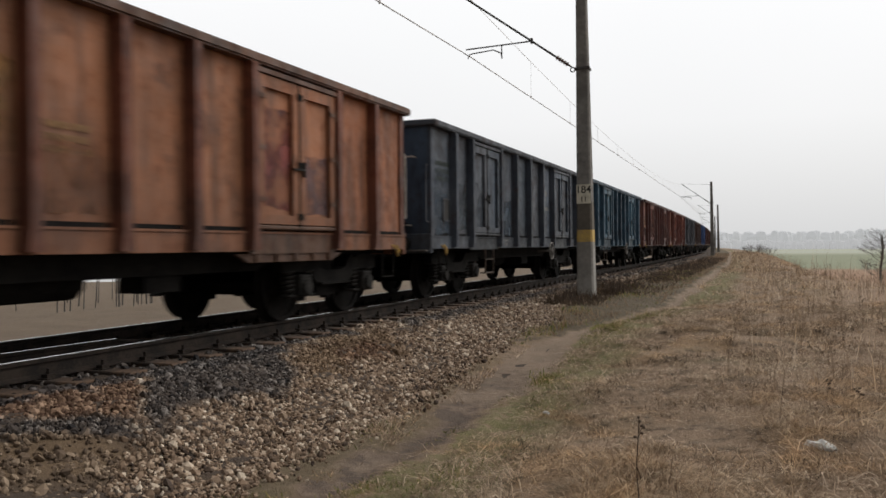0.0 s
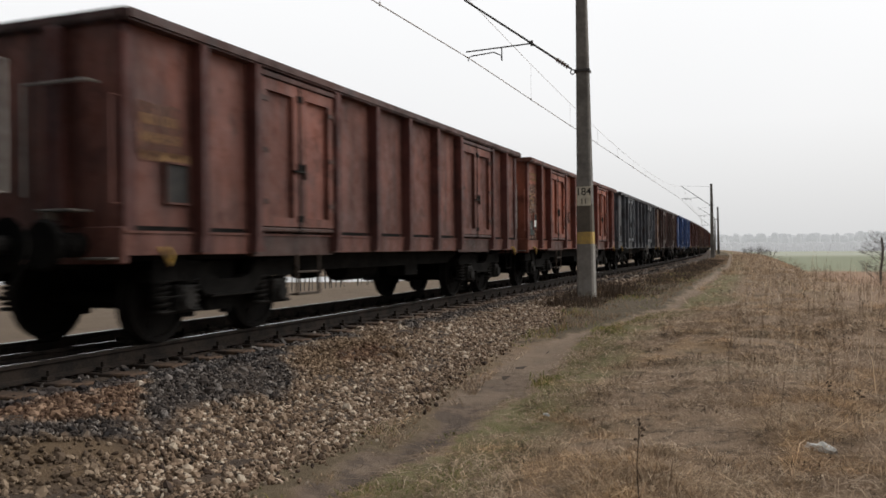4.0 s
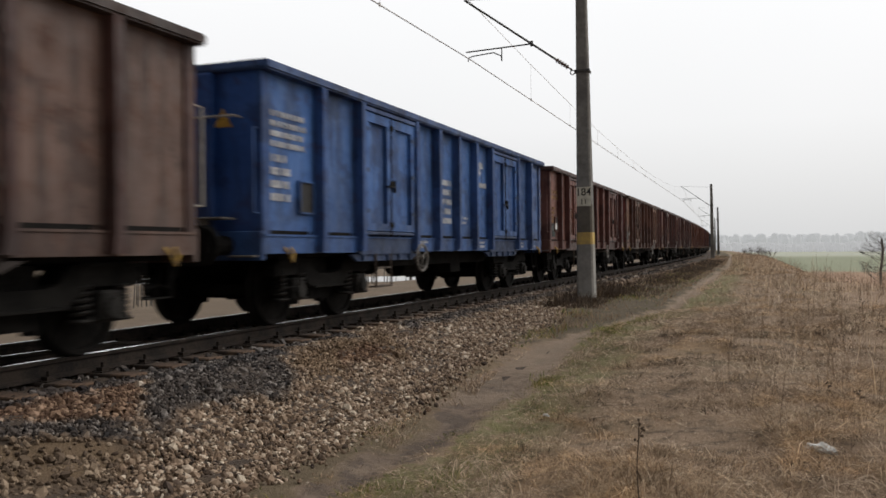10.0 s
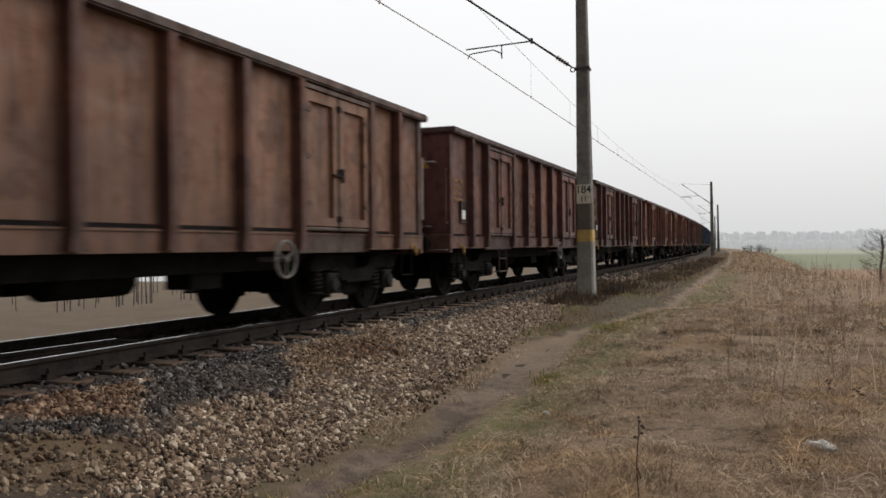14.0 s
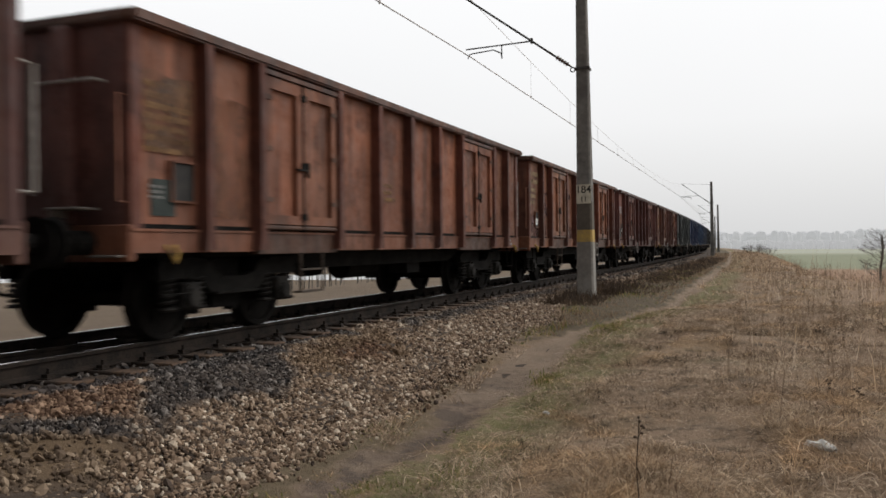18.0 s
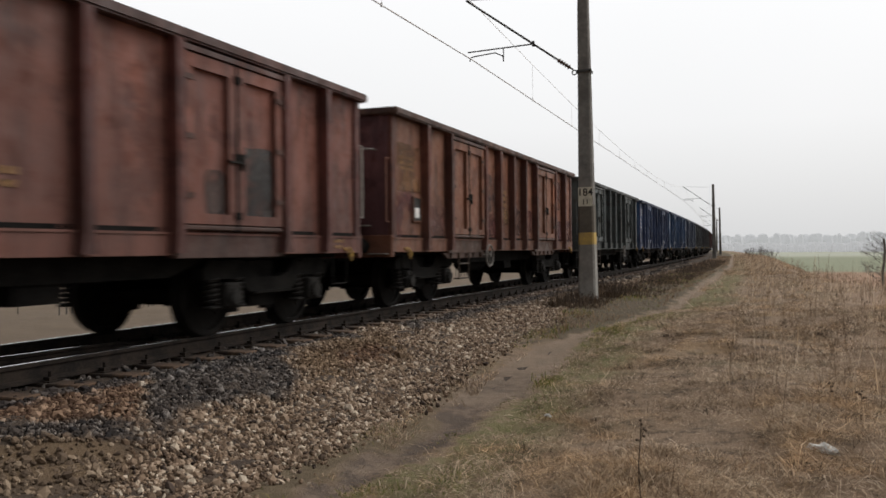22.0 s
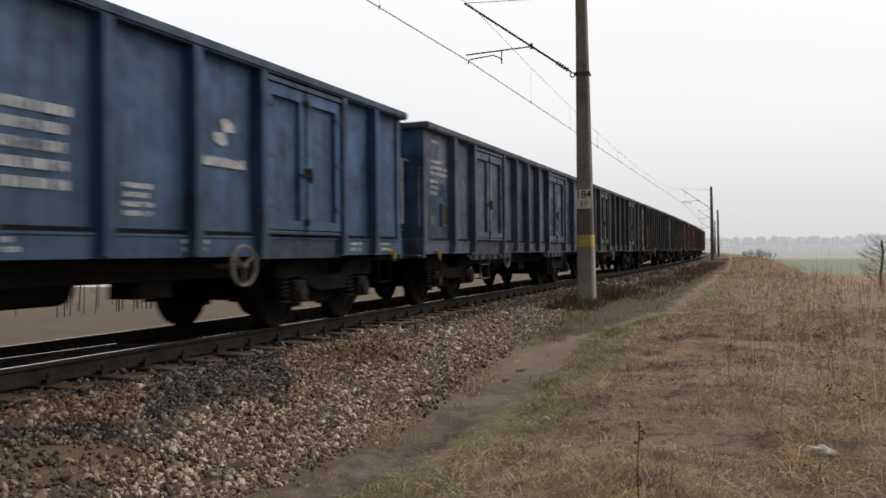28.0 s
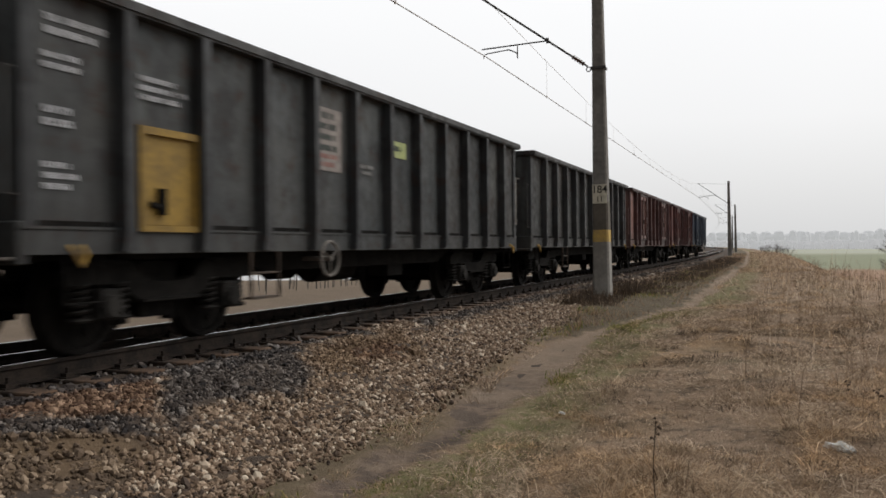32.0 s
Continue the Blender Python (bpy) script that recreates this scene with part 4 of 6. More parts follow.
def twig_tree(bm, rng, p, d, length, r, depth, spread=0.5, limbs=3):
    q = p + d * length
    tube(bm, p, q, r, 5 if depth > 1 else 3, r * 0.65)
    if depth == 0:
        return
    for i in range(limbs):
        t = rng.uniform(0.45, 1.0)
        nd = (d + Vector((rng.uniform(-1, 1), rng.uniform(-1, 1), rng.uniform(-0.35, 0.6))) * spread).normalized()
        twig_tree(bm, rng, p.lerp(q, t), nd, length * rng.uniform(0.5, 0.78), r * 0.55, depth - 1, spread, limbs)


def shrub(name, s, o, z, height, stems, depth, seed, material, label, category="shrub", spread=0.6, group="", reach=0.1):
    rng = random.Random(seed)
    m = Matrix.Translation(Vector((o - OFFSET + float(bend(np.array([s]))[0]), s, z)))
    ob = tagged(new(name), label, category, group)
    ob.matrix_basis = m
    for i in range(stems):
        bm = bmesh.new()
        d = Vector((rng.uniform(-0.5, 0.5), rng.uniform(-0.5, 0.5), 1)).normalized()
        twig_tree(bm, rng, Vector((rng.uniform(-reach, reach), rng.uniform(-0.1, 0.1), 0)), d, height * rng.uniform(0.3, 0.46), 0.0115 * height, depth, spread, 3)
        part("stem", bm, material, ob)
    return ob


shrub("bare_bush", 118.0, 8.6, -0.55, 1.5, 22, 3, 32, BARK_FAR, "low leafless thicket on the crest of the bank", reach=1.2)
shrub("bare_bush", 121.0, 7.2, -0.5, 1.9, 24, 3, 33, BARK_FAR, "low leafless thicket on the crest of the bank", reach=1.3)


def tree_far(s, o, height, seed, material=None):
    """A bare tree: tapering trunk, limbs and a crown of twigs."""
    rng = random.Random(seed)
    ob = tagged(new("bare_tree"), "slender leafless tree behind the track", "tree", "bare trees beyond the line")
    z = float(ground_level(np.array([o]), np.array([s]))[0])
    ob.matrix_basis = Matrix.Translation((o - OFFSET, s, z - 0.05))
    bm = bmesh.new()
    r = 0.016 + 0.005 * height * rng.uniform(0.5, 1.2)
    lean = Vector((rng.uniform(-0.06, 0.06), rng.uniform(-0.06, 0.06), 1))
    tube(bm, (0, 0, 0), lean * height * 0.6, r, 7, r * 0.6)
    tube(bm, lean * height * 0.6, lean * height, r * 0.6, 6, 0.01)
    part("trunk", bm, material or BARK_FAR, ob)
    bm = bmesh.new()
    for i in range(6):
        p = lean * height * rng.uniform(0.25, 0.95)
        d = Vector((rng.uniform(-1, 1), rng.uniform(-1, 1), rng.uniform(0.3, 1.1))).normalized()
        twig_tree(bm, rng, p, d, height * 0.16, r * 0.35, 2, 0.6, 2)
    part("crown", bm, material or BARK_FAR, ob)
    return ob


TREES = random.Random(77)
for i in range(150):
    tree_far(TREES.uniform(26, 74), -TREES.uniform(16, 32), TREES.uniform(2.8, 5.0), 100 + i)


def small_tree(s, o, z, height, seed):
    """A bare young tree with a leaning trunk and wide, finely twigged limbs."""
    rng = random.Random(seed)
    ob = tagged(new("bare_tree"), "grey leafless young tree below the edge of the bank", "tree")
    ob.matrix_basis = Matrix.Translation((o - OFFSET + float(bend(np.array([s]))[0]), s, z))
    top = Vector((0.08, 0, height))
    bm = bmesh.new()
    pipe(bm, [top * (k / 6) + Vector((0.03 * math.sin(k * 1.7), 0.02 * math.cos(k * 2.1), 0)) for k in range(7)], 0.042, 7)
    part("trunk", bm, BARK_FAR, ob)
    for i in range(34):
        q = 0.30 + 0.70 * i / 33
        bm = bmesh.new()
        a = i * 2.4
        reach = height * (0.30 - 0.20 * q) * rng.uniform(0.8, 1.25)
        d = Vector((math.cos(a), math.sin(a), rng.uniform(0.1, 0.6))).normalized()
        twig_tree(bm, rng, top * q, d, reach, 0.010, 4, 0.6, 3)
        part("limb", bm, SHRUB_FAR, ob)


small_tree(33.6, 10.72, -1.15, 2.35, 31)


def dry_weed(x, y, height, seed, label, thick=0.0015, stem=None):
    """A single withered weed: stem, side twigs and seed heads."""
    rng = random.Random(seed)
    o = x + OFFSET
    z = float(ground_level(np.array([o]), np.array([y]))[0])
    ob = tagged(new("dry_weed"), label, "weed")
    ob.matrix_basis = Matrix.Translation((x, y, z - 0.02))
    bm = bmesh.new()
    pts = [Vector((0.006 * math.sin(k * 1.3), 0.006 * math.cos(k), height * k / 6)) for k in range(7)]
    pipe(bm, pts, thick, 5)
    part("stem", bm, stem or STALK, ob)
    for k in range(6):
        a = pts[5].lerp(pts[6], (k + 0.8) / 6)
        b = a + Vector((rng.uniform(-0.035, 0.035), rng.uniform(-0.035, 0.035), rng.uniform(0.01, 0.04)))
        bm = bmesh.new()
        pipe(bm, (a, a.lerp(b, 0.6) + Vector((0, 0, 0.01)), b), thick * 0.8, 4)
        twig = part("twig", bm, DARK_WEED, ob)
        bm = bmesh.new()
        bmesh.ops.create_icosphere(bm, subdivisions=1, radius=0.009, matrix=Matrix.Translation(b))
        part("seed_head", bm, DARK_WEED, twig)


dry_weed(-0.68, 4.57, 0.57, 51, "tall dark withered weed stem with seed heads", 0.0028, DARK_WEED)
WEEDS = ((0.2, 16.2, 0.7), (0.76, 12.12, 0.8), (0.11, 14.01, 0.65), (0.42, 13.06, 0.71), (-0.92, 16.83, 0.43), (-0.74, 16.36, 0.44), (1.05, 11.69, 0.7), (0.47, 9.85, 0.55), (0.59, 6.89, 0.41), (0.4, 7.25, 0.41), (0.09, 10.24, 0.6), (0.69, 9.51, 0.53), (1.1, 10.1, 0.56))
for n, (x, y, height) in enumerate(WEEDS):
    dry_weed(x, y, height, 60 + n, "dark withered weed with seed heads on the bank")


def crumpled_bag(x, y, size, seed, label):
    """A torn, crumpled scrap of white plastic lying in the grass."""
    rng = random.Random(seed)
    bm = bmesh.new()
    bmesh.ops.create_icosphere(bm, subdivisions=3, radius=1.0)
    for v in bm.verts:
        k = 1 + 0.45 * noise.noise(v.co * 1.7 + Vector((seed, 0, 0))) + 0.35 * noise.noise(v.co * 4.1)
        v.co = Vector((v.co.x * size * 1.5 * k, v.co.y * size * 0.42 * k, max(v.co.z, -0.3) * size * 0.62 * k))
    z = float(ground_level(np.array([x + OFFSET]), np.array([y]))[0])
    ob = whole("plastic_bag", bm, PLASTIC, label, "litter")
    ob.matrix_basis = Matrix.Translation((x, y, z + 0.02)) @ Matrix.Rotation(radians(-40), 4, "Z")


PLASTIC = plain("dirty_white_plastic", (0.85, 0.85, 0.82), (0.34, 0.33, 0.30), 14, 0.55, bump=0.6)
crumpled_bag(0.30, 6.52, 0.10, 3, "crumpled dirty white plastic bag in the grass")
crumpled_bag(-1.97, 7.6, 0.028, 5, "small white scrap of litter beside the footpath")


# ---- far woods ----
def build_woods(name, near, far, base, low, high, material, label, seed, step):
    """A broken belt of far-off trees: many overlapping crowns along an arc."""
    rng = np.random.default_rng(seed)
    verts, faces = [], []
    for ang in np.arange(-62, 75, step):
        a = radians(ang + rng.uniform(-step, step))
        d = rng.uniform(near, far)
        h = rng.uniform(low, high) * (0.88 + 0.22 * noise.noise((ang * 0.45, seed, 0)) + 0.12 * noise.noise((ang * 1.9, seed, 4)))
        w = h * rng.uniform(0.14, 0.48)
        cx, cy = d * math.sin(a), d * math.cos(a)
        i0 = len(verts)
        k = 7
        for ringi, (zz, ww) in enumerate(((0, 0.7), (0.3, 1.0), (0.65, 1.0), (0.92, 0.7))):
            for j in range(k):
                b = 2 * math.pi * j / k
                f = ww * w * rng.uniform(0.65, 1.25)
                verts.append((cx + f * math.cos(b), cy + f * math.sin(b), base + h * (zz + rng.uniform(-0.06, 0.06))))
        verts.append((cx, cy, base + h))
        for ringi in range(3):
            for j in range(k):
                p, q = i0 + ringi * k + j, i0 + ringi * k + (j + 1) % k
                faces.append((p, q, q + k, p + k))
        for j in range(k):
            faces.append((i0 + 3 * k + j, i0 + 3 * k + (j + 1) % k, i0 + 4 * k))
    me = mesh_from(name, verts, faces, material)
    tagged(new(name, me), label, "woods", kind="stuff")


build_woods("far_woods", 640, 800, -4.0, 6.2, 9.0, WOODS_NEAR, "belt of leafless woods beyond the field, pale with painted haze", 41, 0.022)
build_woods("distant_woods", 1400, 1900, -4.0, 27, 30, WOODS_FAR, "wooded rise on the horizon, pale with painted haze", 42, 0.14)


# ---- the train ----
BODY = 12.8           # length of a wagon's body
PITCH = 14.04         # wagon length over buffers
SIDE = 1.34           # half width at the side panels
PROUD = 1.48          # half width over the posts
SILL0, SILL1, RIM0, RIM1 = 0.94, 1.16, 3.10, 3.217
FRONT = -0.12         # the leading corner, measured like the bays
BAYS = (FRONT, 1.20, 2.35, 4.35, 5.38, 6.40, 7.42, 8.45, 10.45, 11.60, 12.8)
BAYS_WIDE = (FRONT, 0.95, 1.93, 3.83, 5.08, 6.30, 7.55, 8.75, 10.72, 11.72, 12.8)   # a second make, with wider middle bays
DOORS = (2, 7)


def at(y):
    return y - BODY / 2


def paint_part(name, bm, parent, label=""):
    ob = part(name, bm, PAINT, parent, label)
    ob["painted"] = 1
    return ob


def post(parent, x_sign, y, z0=SILL0 + 0.02, z1=RIM0, name="post"):
    bm = bmesh.new()
    # pressed hat-section post, slimmer at its face
    w, f = 0.078, 0.056
    base_x, face_x = x_sign * (SIDE + 0.004), x_sign * PROUD
    vs = []
    for z, grow in ((z0, 0.03), (z0 + 0.18, 0.0), (z1, 0.0)):
        vs.append([bm.verts.new((base_x, y - w - grow, z)), bm.verts.new((face_x, y - f - grow, z)), bm.verts.new((face_x, y + f + grow, z)), bm.verts.new((base_x, y + w + grow, z))])
    for lo, hi in zip(vs, vs[1:]):
        for i in range(4):
            j = (i + 1) % 4
            bm.faces.new((lo[i], lo[j], hi[j], hi[i]))
    bm.faces.new(vs[0]), bm.faces.new(vs[-1][::-1])
    return paint_part(name, bm, parent)


def door_leaf(parent, x_sign, y0, y1, hinge_left):
    """A framed steel side door leaf with hinges."""
    x = x_sign * (SIDE + 0.004)
    bm = bmesh.new()
    a, b = sorted((x, x + x_sign * 0.035))
    box(bm, a, b, y0, y1, SILL1 + 0.10, RIM0 - 0.10)
    leaf = paint_part("door", bm, parent)
    bm = bmesh.new()
    a, b = sorted((x + x_sign * 0.035, x + x_sign * 0.092))
    e = 0.13
    zb, zt = SILL1 + 0.10, RIM0 - 0.10
    box(bm, a, b, y0, y0 + e, zb, zt)
    box(bm, a, b, y1 - e, y1, zb, zt)
    box(bm, a, b, y0 + e, y1 - e, zb, zb + 0.11)
    box(bm, a, b, y0 + e, y1 - e, zt - 0.14, zt)
    ob = paint_part("door_frame", bm, leaf)
    hy = y0 if hinge_left else y1
    for hz in (1.55, 2.15, 2.75):
        bm = bmesh.new()
        c = x + x_sign * 0.095
        tube(bm, (c, hy, hz - 0.08), (c, hy, hz + 0.08), 0.022, 6)
        box(bm, *sorted((c - 0.012, c + 0.012)), min(hy, hy + (0.14 if hinge_left else -0.14)), max(hy, hy + (0.14 if hinge_left else -0.14)), hz - 0.028, hz + 0.028)
        paint_part("hinge", bm, leaf)["dark_tone"] = 1
    return leaf


def door_pair(parent, x_sign, y0, y1):
    mid_y = (y0 + y1) / 2
    door_leaf(parent, x_sign, y0 + 0.09, mid_y - 0.02, True)
    door_leaf(parent, x_sign, mid_y + 0.02, y1 - 0.09, False)
    x = x_sign * (SIDE + 0.085)
    bm = bmesh.new()
    tube(bm, (x, mid_y - 0.005, SILL1 + 0.02), (x, mid_y - 0.005, RIM0 - 0.03), 0.026, 8)
    for z in (SILL1 + 0.2, 2.0, RIM0 - 0.25):
        box(bm, *sorted((x - 0.03, x + 0.03)), mid_y - 0.06, mid_y + 0.06, z - 0.04, z + 0.04)
    part("locking_bar", bm, GEAR, parent)
    bm = bmesh.new()
    box(bm, *sorted((x, x + x_sign * 0.05)), mid_y - 0.17, mid_y + 0.10, 1.935, 1.957)
    box(bm, *sorted((x, x + x_sign * 0.045)), mid_y + 0.075, mid_y + 0.10, 1.86, 2.05)
    part("door_handle", bm, GEAR_PALE, parent)
    bm = bmesh.new()
    # threshold flap below the doors
    box(bm, *sorted((x_sign * (SIDE + 0.01), x_sign * (SIDE + 0.10))), y0 + 0.09, y1 - 0.09, SILL1 + 0.035, SILL1 + 0.085)
    rounded(bm, 0.012)
    paint_part("door_sill", bm, parent)["dark_tone"] = 1
    bm = bmesh.new()
    box(bm, *sorted((x_sign * (SIDE + 0.01), x_sign * (PROUD - 0.02))), y0 + 0.06, y1 - 0.06, RIM0 - 0.085, RIM0 - 0.03)
    paint_part("door_lintel", bm, parent)


def wheelset():
    bm = bmesh.new()
    for sgn in (-1, 1):
        prof = ((0.675, 0.49), (0.71, 0.485), (0.718, 0.462), (0.815, 0.455), (0.815, 0.40), (0.775, 0.39), (0.765, 0.15), (0.80, 0.12), (0.80, 0.08), (0.69, 0.08), (0.69, 0.12), (0.735, 0.15), (0.745, 0.39), (0.68, 0.40))
        n = 24
        loops = []
        for i in range(n):
            a = 2 * math.pi * i / n
            loops.append([bm.verts.new((sgn * x, r * math.cos(a), r * math.sin(a))) for x, r in prof])
        for i in range(n):
            p, q = loops[i], loops[(i + 1) % n]
            for j in range(len(prof)):
                k = (j + 1) % len(prof)
                bm.faces.new((p[j], p[k], q[k], q[j]))
        for h in range(3):
            a = 2 * math.pi * h / 3
            tube(bm, (sgn * 0.752, 0.27 * math.cos(a), 0.27 * math.sin(a)), (sgn * 0.785, 0.27 * math.cos(a), 0.27 * math.sin(a)), 0.045, 8)
    tube(bm, (-1.1, 0, 0), (1.1, 0, 0), 0.08, 10)
    return bm


def build_bogie(parent, y, name="bogie"):
    """A two-axle cast bogie: side frames, bolster, springs, axle boxes, wheelsets."""
    bm = bmesh.new()
    box(bm, -0.95, 0.95, y - 0.26, y + 0.26, 0.30, 0.86)
    box(bm, -0.3, 0.3, y - 0.3, y + 0.3, 0.84, 0.98)
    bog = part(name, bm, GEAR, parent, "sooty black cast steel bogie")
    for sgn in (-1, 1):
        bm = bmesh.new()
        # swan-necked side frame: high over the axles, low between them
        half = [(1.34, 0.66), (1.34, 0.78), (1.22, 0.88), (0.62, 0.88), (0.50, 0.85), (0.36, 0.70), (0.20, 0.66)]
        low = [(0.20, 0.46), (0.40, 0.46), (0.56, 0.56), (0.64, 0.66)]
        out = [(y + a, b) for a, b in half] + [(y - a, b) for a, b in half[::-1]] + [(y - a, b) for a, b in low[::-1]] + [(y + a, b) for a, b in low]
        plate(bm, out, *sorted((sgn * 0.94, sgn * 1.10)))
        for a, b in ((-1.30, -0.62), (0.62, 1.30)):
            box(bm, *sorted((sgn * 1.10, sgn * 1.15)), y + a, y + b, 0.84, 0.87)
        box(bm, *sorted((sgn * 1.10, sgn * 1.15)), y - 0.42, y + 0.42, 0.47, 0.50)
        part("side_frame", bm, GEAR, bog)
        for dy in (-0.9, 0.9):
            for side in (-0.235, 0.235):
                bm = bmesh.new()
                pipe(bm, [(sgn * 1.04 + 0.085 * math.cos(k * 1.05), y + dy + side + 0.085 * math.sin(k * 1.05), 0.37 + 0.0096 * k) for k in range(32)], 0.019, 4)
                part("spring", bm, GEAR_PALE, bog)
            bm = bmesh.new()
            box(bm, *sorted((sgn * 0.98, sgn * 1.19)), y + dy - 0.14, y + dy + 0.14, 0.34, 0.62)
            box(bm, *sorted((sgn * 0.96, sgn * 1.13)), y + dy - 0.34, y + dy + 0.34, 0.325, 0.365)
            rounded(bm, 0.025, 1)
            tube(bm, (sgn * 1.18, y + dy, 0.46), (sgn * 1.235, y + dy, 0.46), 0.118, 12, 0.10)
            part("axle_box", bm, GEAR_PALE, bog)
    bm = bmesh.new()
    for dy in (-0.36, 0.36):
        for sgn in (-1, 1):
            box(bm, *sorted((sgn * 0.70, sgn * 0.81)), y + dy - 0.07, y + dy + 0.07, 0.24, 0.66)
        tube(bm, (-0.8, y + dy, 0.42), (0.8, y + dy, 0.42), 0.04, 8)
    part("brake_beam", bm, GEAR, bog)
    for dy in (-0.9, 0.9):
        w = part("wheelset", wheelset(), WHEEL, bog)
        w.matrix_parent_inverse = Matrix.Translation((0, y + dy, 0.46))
    return bog


def buffer_part(parent, sgn_x, sgn_y):
    bm = bmesh.new()
    y0 = at(FRONT) if sgn_y < 0 else at(BODY)
    k = 0.8 if sgn_y < 0 else 1.0
    tube(bm, (sgn_x * 0.875, y0, 1.04), (sgn_x * 0.875, y0 + sgn_y * 0.33 * k, 1.04), 0.115, 12)
    tube(bm, (sgn_x * 0.875, y0 + sgn_y * 0.33 * k, 1.04), (sgn_x * 0.875, y0 + sgn_y * 0.56 * k, 1.04), 0.085, 12)
    tube(bm, (sgn_x * 0.875, y0 + sgn_y * 0.56 * k, 1.04), (sgn_x * 0.875, y0 + sgn_y * (0.56 * k + 0.045), 1.04), 0.24, 16, 0.21)
    part("buffer", bm, GEAR, parent)


def build_wagon(bays, door_type=True):
    w = tagged(new("freight_wagon"), "open bogie freight wagon", "freight wagon", "wagons of the train")
    # floor and load
    bm = bmesh.new()
    box(bm, -1.34, 1.34, at(0.05), at(BODY - 0.05), 1.14, 1.22)
    part("floor", bm, GEAR, w)
    for sgn in (-1, 1):
        for i, (a, b) in enumerate(zip(bays, bays[1:])):
            # side panel of one bay, slightly dished between its posts
            bm = bmesh.new()
            x = sgn * SIDE
            if not (door_type and i in DOORS):
                ny, nz = 5, 5
                grid = [[bm.verts.new((x - sgn * 0.018 * math.sin(math.pi * p / ny) * math.sin(math.pi * q / nz) * (1 if (i * 7 + q) % 3 else 0.4),
                                       at(a + (b - a) * p / ny), SILL1 + (RIM0 + 0.02 - SILL1) * q / nz)) for q in range(nz + 1)] for p in range(ny + 1)]
                for p in range(ny):
                    for q in range(nz):
                        bm.faces.new((grid[p][q], grid[p + 1][q], grid[p + 1][q + 1], grid[p][q + 1]))
                inner = sgn * (SIDE - 0.05)
                y0, y1 = at(a), at(b)
                c = [bm.verts.new(v) for v in ((inner, y0, SILL1), (inner, y1, SILL1), (inner, y1, RIM0 + 0.02), (inner, y0, RIM0 + 0.02))]
                bm.faces.new(c)
                pan = paint_part("side_panel", bm, w)
                pan["bay"] = i
                pan["flank"] = sgn
            else:
                box(bm, *sorted((x, x - sgn * 0.04)), at(a), at(b), SILL1, RIM0 + 0.02)
                pan = paint_part("side_panel", bm, w)
                pan["bay"] = i
                pan["flank"] = sgn
                door_pair(w, sgn, at(a), at(b))
            # lower sill plate of the bay, its lip and rivet bosses
            bm = bmesh.new()
            out = sgn * (SIDE + 0.035)
            box(bm, *sorted((sgn * (SIDE - 0.05), out)), at(a), at(b), SILL0 + (0.0 if not (door_type and i in DOORS) else -0.03), SILL1 - 0.012)
            sill = paint_part("sill_plate", bm, w)
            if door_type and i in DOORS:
                sill["dark_tone"] = 1
                if bays is BAYS:
                    # ribbed beam hanging under the door opening
                    bm = bmesh.new()
                    plate(bm, [(at(a) - 0.22, SILL0 - 0.03), (at(b) + 0.22, SILL0 - 0.03), (at(b) - 0.02, SILL0 - 0.13), (at(a) + 0.02, SILL0 - 0.13)], *sorted((sgn * (SIDE - 0.05), sgn * (SIDE + 0.01))))
                    for k in range(5):
                        yr = at(a) + 0.15 + (b - a - 0.3) * k / 4
                        box(bm, *sorted((sgn * (SIDE + 0.01), sgn * (SIDE + 0.045))), yr - 0.03, yr + 0.03, SILL0 - 0.12, SILL0 - 0.03)
                    paint_part("door_beam", bm, w)["dark_tone"] = 1
        bm = bmesh.new()
        box(bm, *sorted((sgn * (SIDE - 0.04), sgn * (SIDE + 0.050))), at(FRONT), at(BODY), SILL1 - 0.012, SILL1 + 0.012)
        paint_part("sill_lip", bm, w)
        for i, y in enumerate(bays):
            if i in (0, len(bays) - 1):
                # folded corner angle
                bm = bmesh.new()
                s2 = 1 if i == 0 else -1
                box(bm, *sorted((sgn * (SIDE - 0.05), sgn * (SIDE + 0.03))), *sorted((at(y), at(y) + s2 * 0.16)), SILL0, RIM0)
                rounded(bm, 0.012)
                paint_part("corner_post", bm, w)
            else:
                post(w, sgn, at(y))
        # top rail
        bm = bmesh.new()
        a, b = sorted((sgn * (SIDE - 0.07), sgn * (PROUD + 0.005)))
        box(bm, a, b, at(FRONT - 0.05), at(BODY + 0.05), RIM0, RIM1)
        rounded(bm, 0.022, 2)
        paint_part("top_rail", bm, w)
        # main frame girder, steps, brake wheel
        bm = bmesh.new()
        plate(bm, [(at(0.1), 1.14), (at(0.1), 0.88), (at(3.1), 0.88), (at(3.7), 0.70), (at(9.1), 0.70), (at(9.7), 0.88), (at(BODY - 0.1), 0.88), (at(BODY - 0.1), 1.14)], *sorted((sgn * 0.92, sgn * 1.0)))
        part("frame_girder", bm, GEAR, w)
        bm = bmesh.new()
        yb = at(3.45)
        xs = sgn * (SIDE + 0.03)
        pipe(bm, ((xs - sgn * 0.1, yb - 0.55, 0.98), (xs, yb - 0.55, 0.92), (xs, yb - 0.55, 0.42), (xs, yb, 0.42), (xs, yb, 0.92), (xs - sgn * 0.1, yb, 0.98)), 0.020)
        box(bm, *sorted((xs - sgn * 0.12, xs + sgn * 0.02)), yb - 0.54, yb - 0.01, 0.405, 0.43)
        tube(bm, (xs, yb - 0.55, 0.70), (xs, yb, 0.70), 0.014, 6)
        part("footstep", bm, STEP_RUST, w, "rusty hanging footstep")
